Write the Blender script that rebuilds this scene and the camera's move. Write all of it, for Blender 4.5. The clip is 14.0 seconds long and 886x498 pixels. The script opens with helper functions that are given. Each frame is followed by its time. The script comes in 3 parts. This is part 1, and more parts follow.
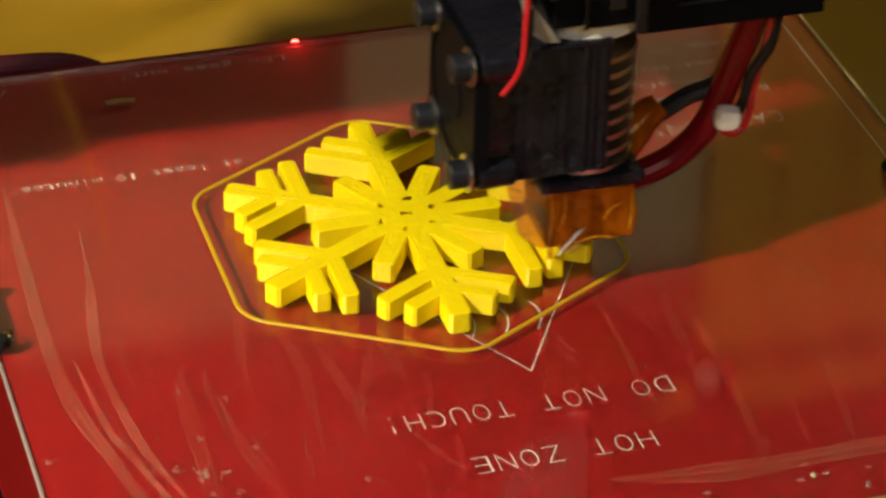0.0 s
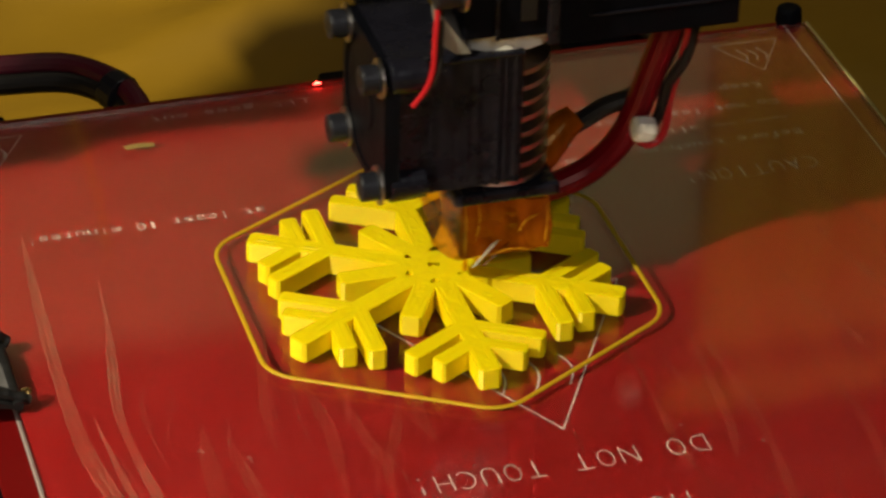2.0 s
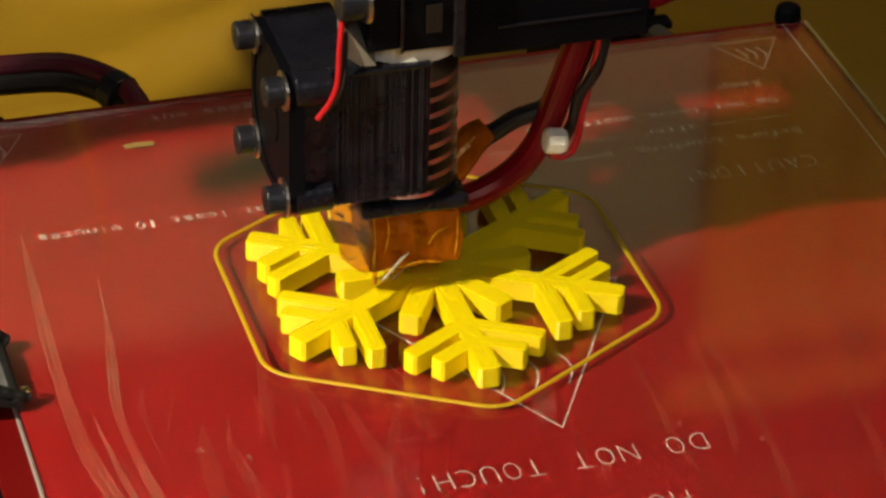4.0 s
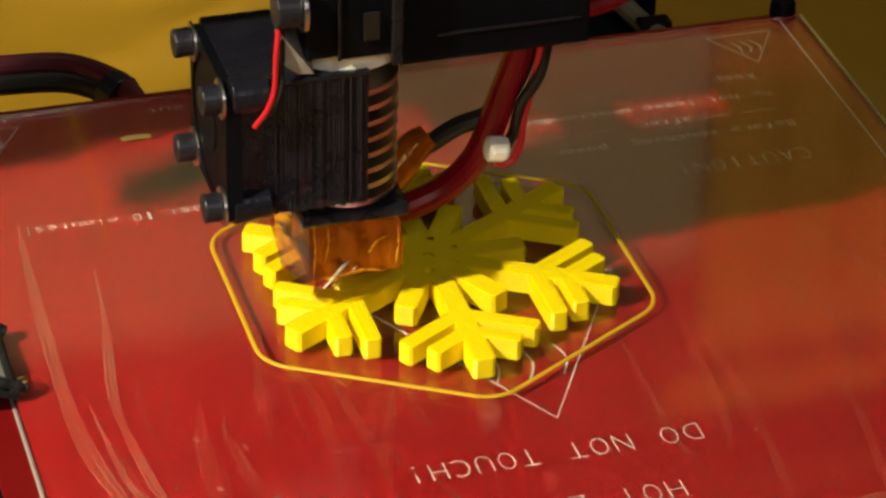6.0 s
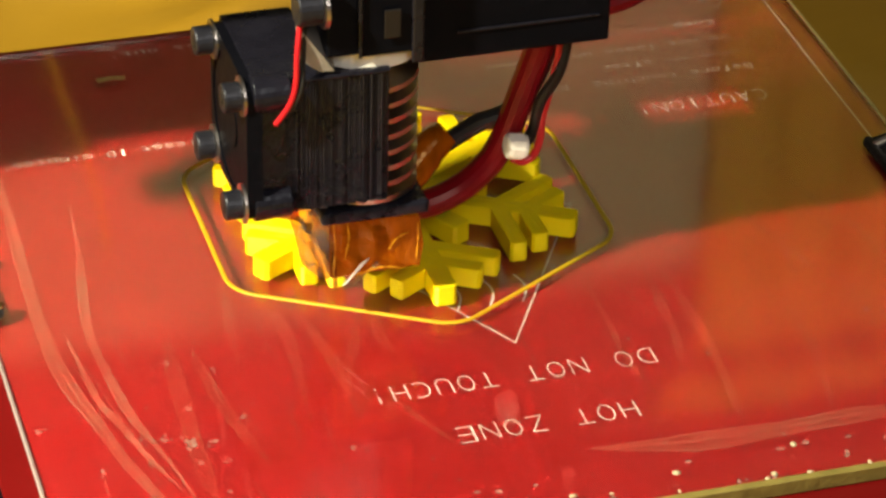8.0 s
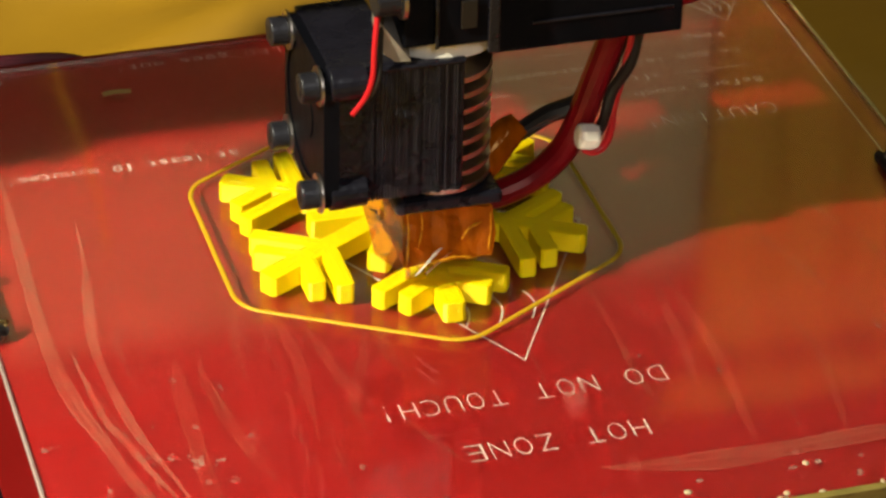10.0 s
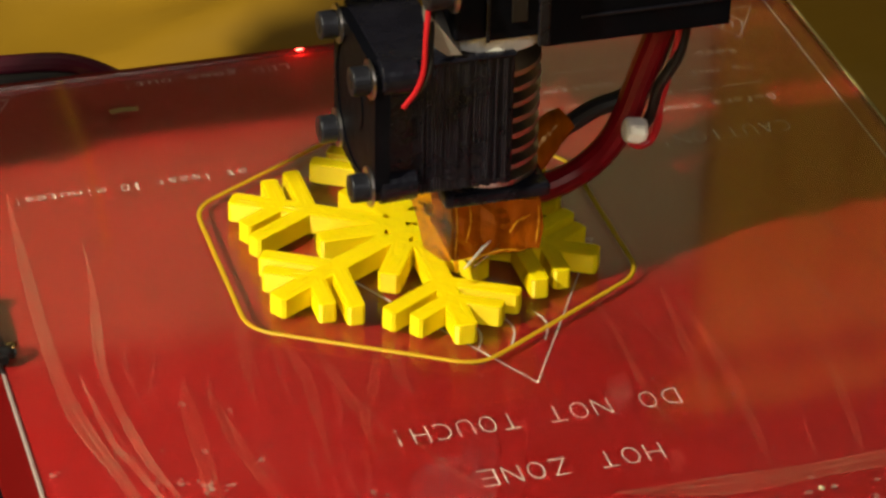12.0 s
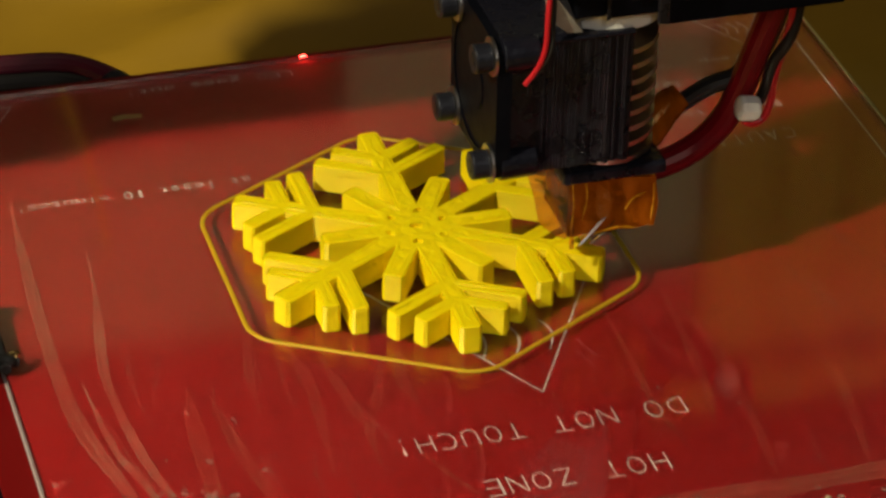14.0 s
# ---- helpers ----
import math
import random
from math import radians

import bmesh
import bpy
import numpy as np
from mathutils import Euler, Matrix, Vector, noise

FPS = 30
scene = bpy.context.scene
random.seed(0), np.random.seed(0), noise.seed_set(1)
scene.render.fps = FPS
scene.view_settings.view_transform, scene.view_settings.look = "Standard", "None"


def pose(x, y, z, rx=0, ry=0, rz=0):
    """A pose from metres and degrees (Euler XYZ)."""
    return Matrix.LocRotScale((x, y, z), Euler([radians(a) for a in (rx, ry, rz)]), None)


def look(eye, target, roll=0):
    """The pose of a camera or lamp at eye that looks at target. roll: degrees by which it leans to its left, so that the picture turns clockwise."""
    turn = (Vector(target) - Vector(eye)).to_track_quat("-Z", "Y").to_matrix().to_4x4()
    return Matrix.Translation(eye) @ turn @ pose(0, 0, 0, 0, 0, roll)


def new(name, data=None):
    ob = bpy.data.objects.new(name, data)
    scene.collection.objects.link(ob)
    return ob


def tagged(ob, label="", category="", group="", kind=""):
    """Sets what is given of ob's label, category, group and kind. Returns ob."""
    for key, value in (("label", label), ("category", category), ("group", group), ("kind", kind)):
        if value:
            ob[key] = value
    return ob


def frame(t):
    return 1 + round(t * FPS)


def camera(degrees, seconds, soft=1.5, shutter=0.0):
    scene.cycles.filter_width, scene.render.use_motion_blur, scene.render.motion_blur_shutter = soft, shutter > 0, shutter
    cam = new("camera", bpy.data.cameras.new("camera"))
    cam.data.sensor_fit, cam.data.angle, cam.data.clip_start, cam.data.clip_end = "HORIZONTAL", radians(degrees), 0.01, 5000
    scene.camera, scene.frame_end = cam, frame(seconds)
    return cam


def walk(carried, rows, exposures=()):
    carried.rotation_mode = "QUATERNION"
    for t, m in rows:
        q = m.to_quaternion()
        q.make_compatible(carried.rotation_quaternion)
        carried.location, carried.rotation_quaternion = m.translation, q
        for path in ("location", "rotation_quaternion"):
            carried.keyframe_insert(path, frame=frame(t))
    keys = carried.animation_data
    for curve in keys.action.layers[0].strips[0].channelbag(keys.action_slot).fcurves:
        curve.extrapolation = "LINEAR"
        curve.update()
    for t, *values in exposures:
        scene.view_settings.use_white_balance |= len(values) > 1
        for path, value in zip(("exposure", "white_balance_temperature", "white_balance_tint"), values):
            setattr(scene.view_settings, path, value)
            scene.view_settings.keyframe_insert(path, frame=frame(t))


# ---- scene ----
from mathutils import geometry

MM = 0.001

# camera on a tripod behind the machine
cam = camera(15.16, 14.0, soft=2.7, shutter=0.25)
VIEW = Matrix(((0.95906, 0.13581, -0.24850, -0.16772), (-0.28256, 0.51754, -0.80766, -0.53898), (0.01892, 0.84481, 0.53473, 0.37137), (0, 0, 0, 1)))
walk(cam, [(0, VIEW), (14.0, VIEW)], [(0, 0.03), (0.5, 0.06), (1.5, -0.25), (2.2, -0.25), (4.3, 0.05), (5.0, 0.1), (6.0, 0.25), (6.5, 0.48), (7.0, 0.68), (7.5, 0.98), (7.7, 0.98), (9.0, 0.75), (10.0, 0.6), (10.5, 0.28), (11.0, 0.25), (11.5, 0.09), (12.0, 0.1), (12.5, -0.05), (13.0, -0.2), (13.5, -0.2), (14.0, -0.39)])

# light: a bare lamp high on one side of the room, two added fill lamps, and the dim room itself
world = bpy.data.worlds.new("room")
scene.world = world
world.use_nodes = True
world.node_tree.nodes["Background"].inputs[0].default_value = (0.75, 0.68, 0.55, 1)
world.node_tree.nodes["Background"].inputs[1].default_value = 0.10


def lamp(name, eye, target, energy, size, colour):
    data = bpy.data.lights.new(name, "AREA")
    data.energy, data.size, data.color, data.shape = energy, size, colour, "DISK"
    ob = new(name, data)
    ob.matrix_world = look(eye, target)
    return ob


lamp("desk_lamp_light", (-0.62, -0.215, 0.66), (-0.98, -0.18, 0), 34.0, 0.04, (1.0, 0.88, 0.58))
# Unseen lamp added to brighten the panels that the glass mirrors.
lamp("board_fill_light", (0.3, 0.35, 1.35), (0.35, 1.19, 0.72), 4.0, 0.3, (1.0, 0.85, 0.6))
# Unseen lamp added on the camera side to fill the shade.
lamp("front_fill_light", (-0.1, -1.5, 1.25), (0, 0, 0), 5.6, 0.6, (1.0, 0.88, 0.74))

# ---- materials ----


def mat(name, colour, rough=0.5, metal=0.0, var=0.15, scale=60.0, bump=0.0, bscale=400.0, spec=0.5, coat=0.0, trans=0.0, ior=1.45, emit=None, power=0.0, alpha=1.0, stretch=None, sss=0.0, tint=None):
    m = bpy.data.materials.new(name)
    m.use_nodes = True
    nt = m.node_tree
    b = nt.nodes["Principled BSDF"]
    b.inputs["Metallic"].default_value = metal
    b.inputs["Specular IOR Level"].default_value = spec
    b.inputs["Coat Weight"].default_value = coat
    b.inputs["Transmission Weight"].default_value = trans
    b.inputs["IOR"].default_value = ior
    b.inputs["Alpha"].default_value = alpha
    if tint:
        b.inputs["Specular Tint"].default_value = (*tint, 1)
    if sss:
        b.inputs["Subsurface Weight"].default_value = sss
        b.inputs["Subsurface Radius"].default_value = (1.0, 0.7, 0.05)
        b.inputs["Subsurface Scale"].default_value = 0.0016
    tc = nt.nodes.new("ShaderNodeTexCoord")
    src = tc.outputs["Object"]
    if stretch:
        mp = nt.nodes.new("ShaderNodeMapping")
        mp.inputs["Scale"].default_value = stretch
        nt.links.new(src, mp.inputs[0])
        src = mp.outputs[0]
    n1 = nt.nodes.new("ShaderNodeTexNoise")
    n1.inputs["Scale"].default_value = scale
    n1.inputs["Detail"].default_value = 6
    nt.links.new(src, n1.inputs["Vector"])
    ramp = nt.nodes.new("ShaderNodeMix")
    ramp.data_type = "RGBA"
    ramp.inputs[6].default_value = (*[max(0, c * (1 - var)) for c in colour], 1)
    ramp.inputs[7].default_value = (*[min(1, c * (1 + var)) for c in colour], 1)
    nt.links.new(n1.outputs["Fac"], ramp.inputs[0])
    nt.links.new(ramp.outputs[2], b.inputs["Base Color"])
    rr = nt.nodes.new("ShaderNodeMapRange")
    rr.inputs[3].default_value, rr.inputs[4].default_value = max(0.0, rough - 0.08 * (rough > 0.1)), rough + 0.08 * (rough > 0.1)
    nt.links.new(n1.outputs["Fac"], rr.inputs[0])
    nt.links.new(rr.outputs[0], b.inputs["Roughness"])
    if bump:
        n2 = nt.nodes.new("ShaderNodeTexNoise")
        n2.inputs["Scale"].default_value = bscale
        n2.inputs["Detail"].default_value = 4
        nt.links.new(src, n2.inputs["Vector"])
        bp = nt.nodes.new("ShaderNodeBump")
        bp.inputs["Strength"].default_value = bump
        bp.inputs["Distance"].default_value = 0.0006
        nt.links.new(n2.outputs["Fac"], bp.inputs["Height"])
        nt.links.new(bp.outputs[0], b.inputs["Normal"])
    if emit:
        b.inputs["Emission Color"].default_value = (*emit, 1)
        b.inputs["Emission Strength"].default_value = power
    return m


M_PCB = mat("red_solder_mask", (0.128, 0.0034, 0.0040), 0.35, var=0.12, scale=30, bump=0.05, spec=0.2)
M_SILK = mat("white_silkscreen", (0.33, 0.295, 0.295), 0.6)
M_GLASS = mat("plate_glass", (0.98, 1.0, 0.98), 0.05, trans=1.0, ior=1.5, var=0.0)
M_EDGE_GLINT = mat("glass_edge_glint", (0.62, 0.58, 0.24), 0.3, var=0.3, scale=80)
M_YELLOW = mat("yellow_plastic", (0.96, 0.745, 0.003), 0.36, var=0.03, scale=120, bump=0.12, bscale=900, sss=0.3, spec=0.25)
M_SKIRT = mat("yellow_plastic_thin", (0.55, 0.37, 0.012), 0.4, var=0.1, scale=200)
M_BLACK = mat("black_printed_plastic", (0.0095, 0.0095, 0.0170), 0.28, var=0.5, scale=140, bump=0.5, bscale=420, spec=0.5, tint=(0.72, 0.84, 1.0))
M_BLACKM = mat("matt_black_plastic", (0.0033, 0.0036, 0.0066), 0.5, var=0.4, scale=60, bump=0.3, bscale=300, spec=0.1, tint=(0.72, 0.84, 1.0))
M_STEEL = mat("zinc_steel", (0.55, 0.54, 0.56), 0.32, 1.0, var=0.15, scale=200)
M_SCREW = mat("blackened_steel", (0.022, 0.023, 0.034), 0.36, 0.3, var=0.4, scale=300, bump=0.2, bscale=900, tint=(0.75, 0.85, 1.0))
M_ALU = mat("aluminium", (0.55, 0.53, 0.52), 0.34, 1.0, var=0.1, scale=150)
M_KAPTON = mat("kapton_tape", (0.30, 0.070, 0.002), 0.12, var=0.85, scale=200, bump=0.9, bscale=170, spec=0.4, tint=(1.0, 0.7, 0.3), stretch=(1.6, 1.0, 0.6))
M_REDTUBE = mat("red_sleeve", (0.17, 0.002, 0.007), 0.32, var=0.5, scale=120, spec=0.35, tint=(1.0, 0.6, 0.6))
M_REDWIRE = mat("red_wire", (0.55, 0.012, 0.022), 0.35, var=0.1)
M_BLKWIRE = mat("black_wire", (0.012, 0.011, 0.012), 0.45, var=0.3)
M_WHITE = mat("white_nylon", (0.92, 0.90, 0.88), 0.35, var=0.04)
# White that stands in for bright reflections on collar and tape.
M_PAINTED_SHEEN = mat("painted_sheen", (0.88, 0.88, 0.86), 0.35, 0.0, var=0.1, scale=150)
M_BRASS = mat("brass", (0.75, 0.52, 0.22), 0.25, 1.0, var=0.1)
M_CLOTH = mat("yellow_sheet", (0.31, 0.178, 0.010), 0.5, var=0.5, scale=9, bump=0.25, bscale=120)
M_CABLE = mat("dark_red_cable", (0.10, 0.008, 0.028), 0.45, var=0.3, scale=80)
M_CLIP = mat("worn_black_clip", (0.03, 0.03, 0.035), 0.35, 0.6, var=0.8, scale=260, bump=0.3, bscale=600)
M_CLIPBRIGHT = mat("bare_clip_metal", (0.55, 0.53, 0.50), 0.4, 0.8, var=0.5, scale=300, bump=0.5, bscale=700)
M_SCUFF = mat("scuffed_clip_metal", (0.26, 0.26, 0.29), 0.4, 0.5, var=1.0, scale=420, bump=1.0, bscale=500)
M_LED = mat("red_led", (1.0, 0.05, 0.03), 0.3, emit=(1.0, 0.03, 0.02), power=40.0)
M_WALL = mat("dark_wall", (0.036, 0.030, 0.020), 0.9, var=0.25, scale=3)
# Colours of the unseen stand-ins, chosen for their reflections in the glass.
M_PANEL = mat("board_for_reflection", (0.72, 0.74, 0.45), 0.8, var=0.06, scale=4)
M_BROWN = mat("brown_for_reflection", (0.055, 0.046, 0.007), 0.9, var=0.9, scale=7)
M_OCHRE = mat("ochre_for_reflection", (0.85, 0.58, 0.07), 0.8, var=0.2, scale=6)
M_FRONT_STRIP = mat("yellow_brown_edge", (0.22, 0.18, 0.05), 0.4, var=0.5, scale=160, bump=0.5, bscale=400)
M_GLUE = mat("old_glue", (0.50, 0.44, 0.30), 0.5, var=0.3, scale=300)
M_STRAP = mat("grey_webbing", (0.11, 0.105, 0.085), 0.7, var=0.3, scale=300, bump=0.4, bscale=900)
M_TAPE = mat("masking_residue", (0.26, 0.19, 0.06), 0.6, var=0.3, scale=200)


def film_material(name, colour, opacity, scale):
    """A dried film on glass: a thin diffuse layer with a patchy edge."""
    m = bpy.data.materials.new(name)
    m.use_nodes = True
    nt = m.node_tree
    nt.nodes.clear()
    out = nt.nodes.new("ShaderNodeOutputMaterial")
    mix = nt.nodes.new("ShaderNodeMixShader")
    tr = nt.nodes.new("ShaderNodeBsdfTransparent")
    di = nt.nodes.new("ShaderNodeBsdfDiffuse")
    di.inputs[0].default_value = (*colour, 1)
    tc = nt.nodes.new("ShaderNodeTexCoord")
    nz = nt.nodes.new("ShaderNodeTexNoise")
    nz.inputs["Scale"].default_value = scale
    nz.inputs["Detail"].default_value = 5
    mr = nt.nodes.new("ShaderNodeMapRange")
    mr.inputs[1].default_value, mr.inputs[2].default_value = 0.3, 0.7
    mr.inputs[3].default_value, mr.inputs[4].default_value = opacity * 0.35, opacity
    nt.links.new(tc.outputs["Object"], nz.inputs["Vector"])
    nt.links.new(nz.outputs["Fac"], mr.inputs[0])
    nt.links.new(mr.outputs[0], mix.inputs[0])
    nt.links.new(tr.outputs[0], mix.inputs[1])
    nt.links.new(di.outputs[0], mix.inputs[2])
    nt.links.new(mix.outputs[0], out.inputs[0])
    return m


def clear_tape(name, colour):
    """Thin clear amber tape: lets light through with its tint, and shines."""
    m = bpy.data.materials.new(name)
    m.use_nodes = True
    nt = m.node_tree
    nt.nodes.clear()
    out = nt.nodes.new("ShaderNodeOutputMaterial")
    tr = nt.nodes.new("ShaderNodeBsdfTransparent")
    tr.inputs[0].default_value = (*colour, 1)
    gl = nt.nodes.new("ShaderNodeBsdfGlossy")
    gl.inputs["Roughness"].default_value = 0.14
    di = nt.nodes.new("ShaderNodeBsdfTranslucent")
    di.inputs[0].default_value = (0.85, 0.42, 0.02, 1)
    tc = nt.nodes.new("ShaderNodeTexCoord")
    nz = nt.nodes.new("ShaderNodeTexNoise")
    nz.inputs["Scale"].default_value = 230
    nz.inputs["Detail"].default_value = 4
    bp = nt.nodes.new("ShaderNodeBump")
    bp.inputs["Strength"].default_value, bp.inputs["Distance"].default_value = 0.9, 0.0008
    fr = nt.nodes.new("ShaderNodeFresnel")
    fr.inputs[0].default_value = 1.6
    a, b = nt.nodes.new("ShaderNodeMixShader"), nt.nodes.new("ShaderNodeMixShader")
    a.inputs[0].default_value = 0.12
    for src, dst in ((tc.outputs["Object"], nz.inputs["Vector"]), (nz.outputs["Fac"], bp.inputs["Height"]), (bp.outputs[0], gl.inputs["Normal"]), (bp.outputs[0], fr.inputs["Normal"]),
                     (tr.outputs[0], a.inputs[1]), (di.outputs[0], a.inputs[2]), (fr.outputs[0], b.inputs[0]), (a.outputs[0], b.inputs[1]), (gl.outputs[0], b.inputs[2]), (b.outputs[0], out.inputs[0])):
        nt.links.new(src, dst)
    return m


M_GOLD = mat("kapton_crease_glint", (0.62, 0.27, 0.012), 0.15, var=0.4, scale=300, spec=0.6, tint=(1.0, 0.8, 0.45))
M_PLATE = mat("dull_plate", (0.30, 0.29, 0.28), 0.5, 0.3, var=0.35, scale=160, bump=0.2, bscale=300)
M_KAPTHIN = clear_tape("kapton_flap", (1.0, 0.74, 0.14))
M_STREAK = film_material("dried_glue_rim", (0.74, 0.47, 0.33), 0.23, 420)
M_FILM = film_material("dried_glue_film", (0.62, 0.36, 0.22), 0.10, 160)
M_STREAK_FAINT = film_material("thin_glue_rim", (0.72, 0.46, 0.26), 0.10, 260)
M_FILM_FAINT = film_material("thin_glue_film", (0.66, 0.40, 0.22), 0.03, 120)
M_HAZE = film_material("dried_glue_patch", (0.52, 0.52, 0.45), 0.22, 600)

# ---- mesh helpers ----


def mesh_of(name, bm, material, smooth=False):
    me = bpy.data.meshes.new(name)
    bmesh.ops.recalc_face_normals(bm, faces=bm.faces)
    bm.to_mesh(me)
    bm.free()
    me.materials.append(material)
    if smooth:
        for p in me.polygons:
            p.use_smooth = True
    return me


def part(name, bm, material, parent, label="", smooth=False):
    ob = new(name, mesh_of(name, bm, material, smooth))
    ob.parent = parent
    if label:
        tagged(ob, label)
    return ob


def thing(name, label, category, group="", kind=""):
    return tagged(new(name), label, category, group, kind)


def solo(name, bm, material, label, category, group="", kind="", smooth=False):
    return tagged(new(name, mesh_of(name, bm, material, smooth)), label, category, group, kind)


def box(lo, hi, bevel=0.0, seg=2, bm=None):
    """A box between two corners, in millimetres."""
    bm = bm or bmesh.new()
    lo, hi = Vector(lo) * MM, Vector(hi) * MM
    made = bmesh.ops.create_cube(bm, size=1.0, matrix=Matrix.Translation((lo + hi) / 2) @ Matrix.Diagonal((*(hi - lo), 1)))
    if bevel:
        vs = set(made["verts"])
        es = [e for e in bm.edges if e.verts[0] in vs and e.verts[1] in vs]
        bmesh.ops.bevel(bm, geom=es, offset=bevel * MM, segments=seg, affect="EDGES", profile=0.5)
    return bm


def rod(a, b, r, r2=None, seg=24, bevel=0.0, bm=None):
    """A cylinder or cone from a to b, in millimetres."""
    bm = bm or bmesh.new()
    a, b = Vector(a) * MM, Vector(b) * MM
    d = b - a
    m = Matrix.Translation((a + b) / 2) @ d.to_track_quat("Z", "Y").to_matrix().to_4x4()
    made = bmesh.ops.create_cone(bm, cap_ends=True, segments=seg, radius1=r * MM, radius2=(r if r2 is None else r2) * MM, depth=d.length, matrix=m)
    if bevel:
        vs = set(made["verts"])
        es = [e for e in bm.edges if e.verts[0] in vs and e.verts[1] in vs and any(len(f.verts) > 4 for f in e.link_faces)]
        bmesh.ops.bevel(bm, geom=es, offset=bevel * MM, segments=2, affect="EDGES", profile=0.5)
    return bm


def spline(points, n=8):
    """Catmull-Rom through the points."""
    p = [Vector(q) for q in points]
    p = [2 * p[0] - p[1]] + p + [2 * p[-1] - p[-2]]
    out = []
    for i in range(1, len(p) - 2):
        for k in range(n):
            t = k / n
            a, b, c, d = p[i - 1:i + 3]
            out.append(0.5 * (2 * b + (c - a) * t + (2 * a - 5 * b + 4 * c - d) * t * t + (3 * b - a - 3 * c + d) * t ** 3))
    out.append(p[-2])
    return out


def tube(points, r, seg=12, n=8, bm=None, taper=None, wobble=0.0):
    """A round tube along a smooth line, in millimetres."""
    bm = bm or bmesh.new()
    pts = [q * MM for q in spline(points, n)]
    rings = []
    side = None
    for i, q in enumerate(pts):
        d = (pts[min(i + 1, len(pts) - 1)] - pts[max(i - 1, 0)]).normalized()
        if side is None:
            side = d.orthogonal().normalized()
        side = (side - d * side.dot(d)).normalized()
        up = d.cross(side)
        k = i / (len(pts) - 1)
        rad = r * MM * (1 + (taper - 1) * k if taper else 1) * (1 + wobble * math.sin(7 * k + 3 * math.sin(11 * k)))
        rings.append([bm.verts.new(q + rad * (math.cos(a) * side + math.sin(a) * up)) for a in [2 * math.pi * j / seg for j in range(seg)]])
    for a, b in zip(rings, rings[1:]):
        for j in range(seg):
            bm.faces.new((a[j], a[(j + 1) % seg], b[(j + 1) % seg], b[j]))
    bm.faces.new(rings[0]), bm.faces.new(list(reversed(rings[-1])))
    return bm


GLYPHS = {}


def glyph(ch):
    """One letter's flat mesh as (verts, faces), in a cell one unit wide and high."""
    if ch not in GLYPHS:
        cu = bpy.data.curves.new("lettering", "FONT")
        cu.body, cu.size, cu.offset, cu.resolution_u = ch, 1.0, -0.027 if ch in "DONTUCHZE!" else -0.015, 3
        tmp = bpy.data.objects.new("lettering", cu)
        scene.collection.objects.link(tmp)
        bpy.context.view_layer.update()
        me = bpy.data.meshes.new_from_object(tmp.evaluated_get(bpy.context.evaluated_depsgraph_get()))
        xs = [v.co.x for v in me.vertices]
        lo, hi = min(xs), max(xs)
        wide = 0.11 if ch in "!iIl," else 0.72
        if ch == "1":
            wide = 0.26
        vs = [((0.36 + ((v.co.x - lo) / max(hi - lo, 1e-6) - 0.5) * wide), v.co.y / 0.69) for v in me.vertices]
        GLYPHS[ch] = (vs, [tuple(p.vertices) for p in me.polygons])
        bpy.data.objects.remove(tmp)
        bpy.data.curves.remove(cu)
        bpy.data.meshes.remove(me)
    return GLYPHS[ch]


def lettering(body, x0, pitch, y0, y1, z):
    """Fixed-pitch lettering turned by half a turn: starts at x0 and runs towards -x; baseline y0, caps up to y1."""
    bm = bmesh.new()
    for i, ch in enumerate(body):
        if ch == " ":
            continue
        vs, fs = glyph(ch)
        made = [bm.verts.new(Vector((x0 - pitch * (i + u), y0 + v * (y1 - y0), z)) * MM) for u, v in vs]
        for f in fs:
            bm.faces.new([made[k] for k in f])
    return bm


def bars(x0, x1, y0, y1, z, lengths):
    """Unreadable writing: plain bars in a row, word by word."""
    bm = bmesh.new()
    total, x, way = sum(lengths) + 1.2 * (len(lengths) - 1), x0, x1 - x0
    for n in lengths:
        e = x + way * n / total
        vs = [bm.verts.new(Vector(q) * MM) for q in ((x, y0, z), (e, y0, z), (e, y1, z), (x, y1, z))]
        bm.faces.new(vs)
        x = e + way * 1.2 / total
    return bm


def strokes(lines, w, z):
    """Flat ribbons of width w along lines of (x, y) points, mitred."""
    bm = bmesh.new()
    for pts in lines:
        prev = None
        for i, q in enumerate(pts):
            a, b = Vector(pts[max(i - 1, 0)]), Vector(pts[min(i + 1, len(pts) - 1)])
            d = (b - a).normalized()
            nrm = Vector((-d.y, d.x))
            ww = w if not callable(w) else w(i / (len(pts) - 1))
            l, r = Vector(q) + nrm * ww / 2, Vector(q) - nrm * ww / 2
            cur = [bm.verts.new(Vector((c.x, c.y, z)) * MM) for c in (l, r)]
            if prev:
                bm.faces.new((prev[0], prev[1], cur[1], cur[0]))
            prev = cur
    return bm


# ---- the room ----
def sheet():
    """Yellow sheet under and behind the machine, with soft folds."""
    bm = bmesh.new()
    nx, ny = 260, 260
    x0, x1, y0, y1 = -0.9, 0.9, -0.8, 0.75
    vs = []
    for j in range(ny + 1):
        for i in range(nx + 1):
            x, y = x0 + (x1 - x0) * i / nx, y0 + (y1 - y0) * j / ny
            fold = noise.noise(Vector((x * 9 + y * 3, y * 22, 1.3))) * 0.020 + noise.noise(Vector((x * 4, y * 6, 7.0))) * 0.014
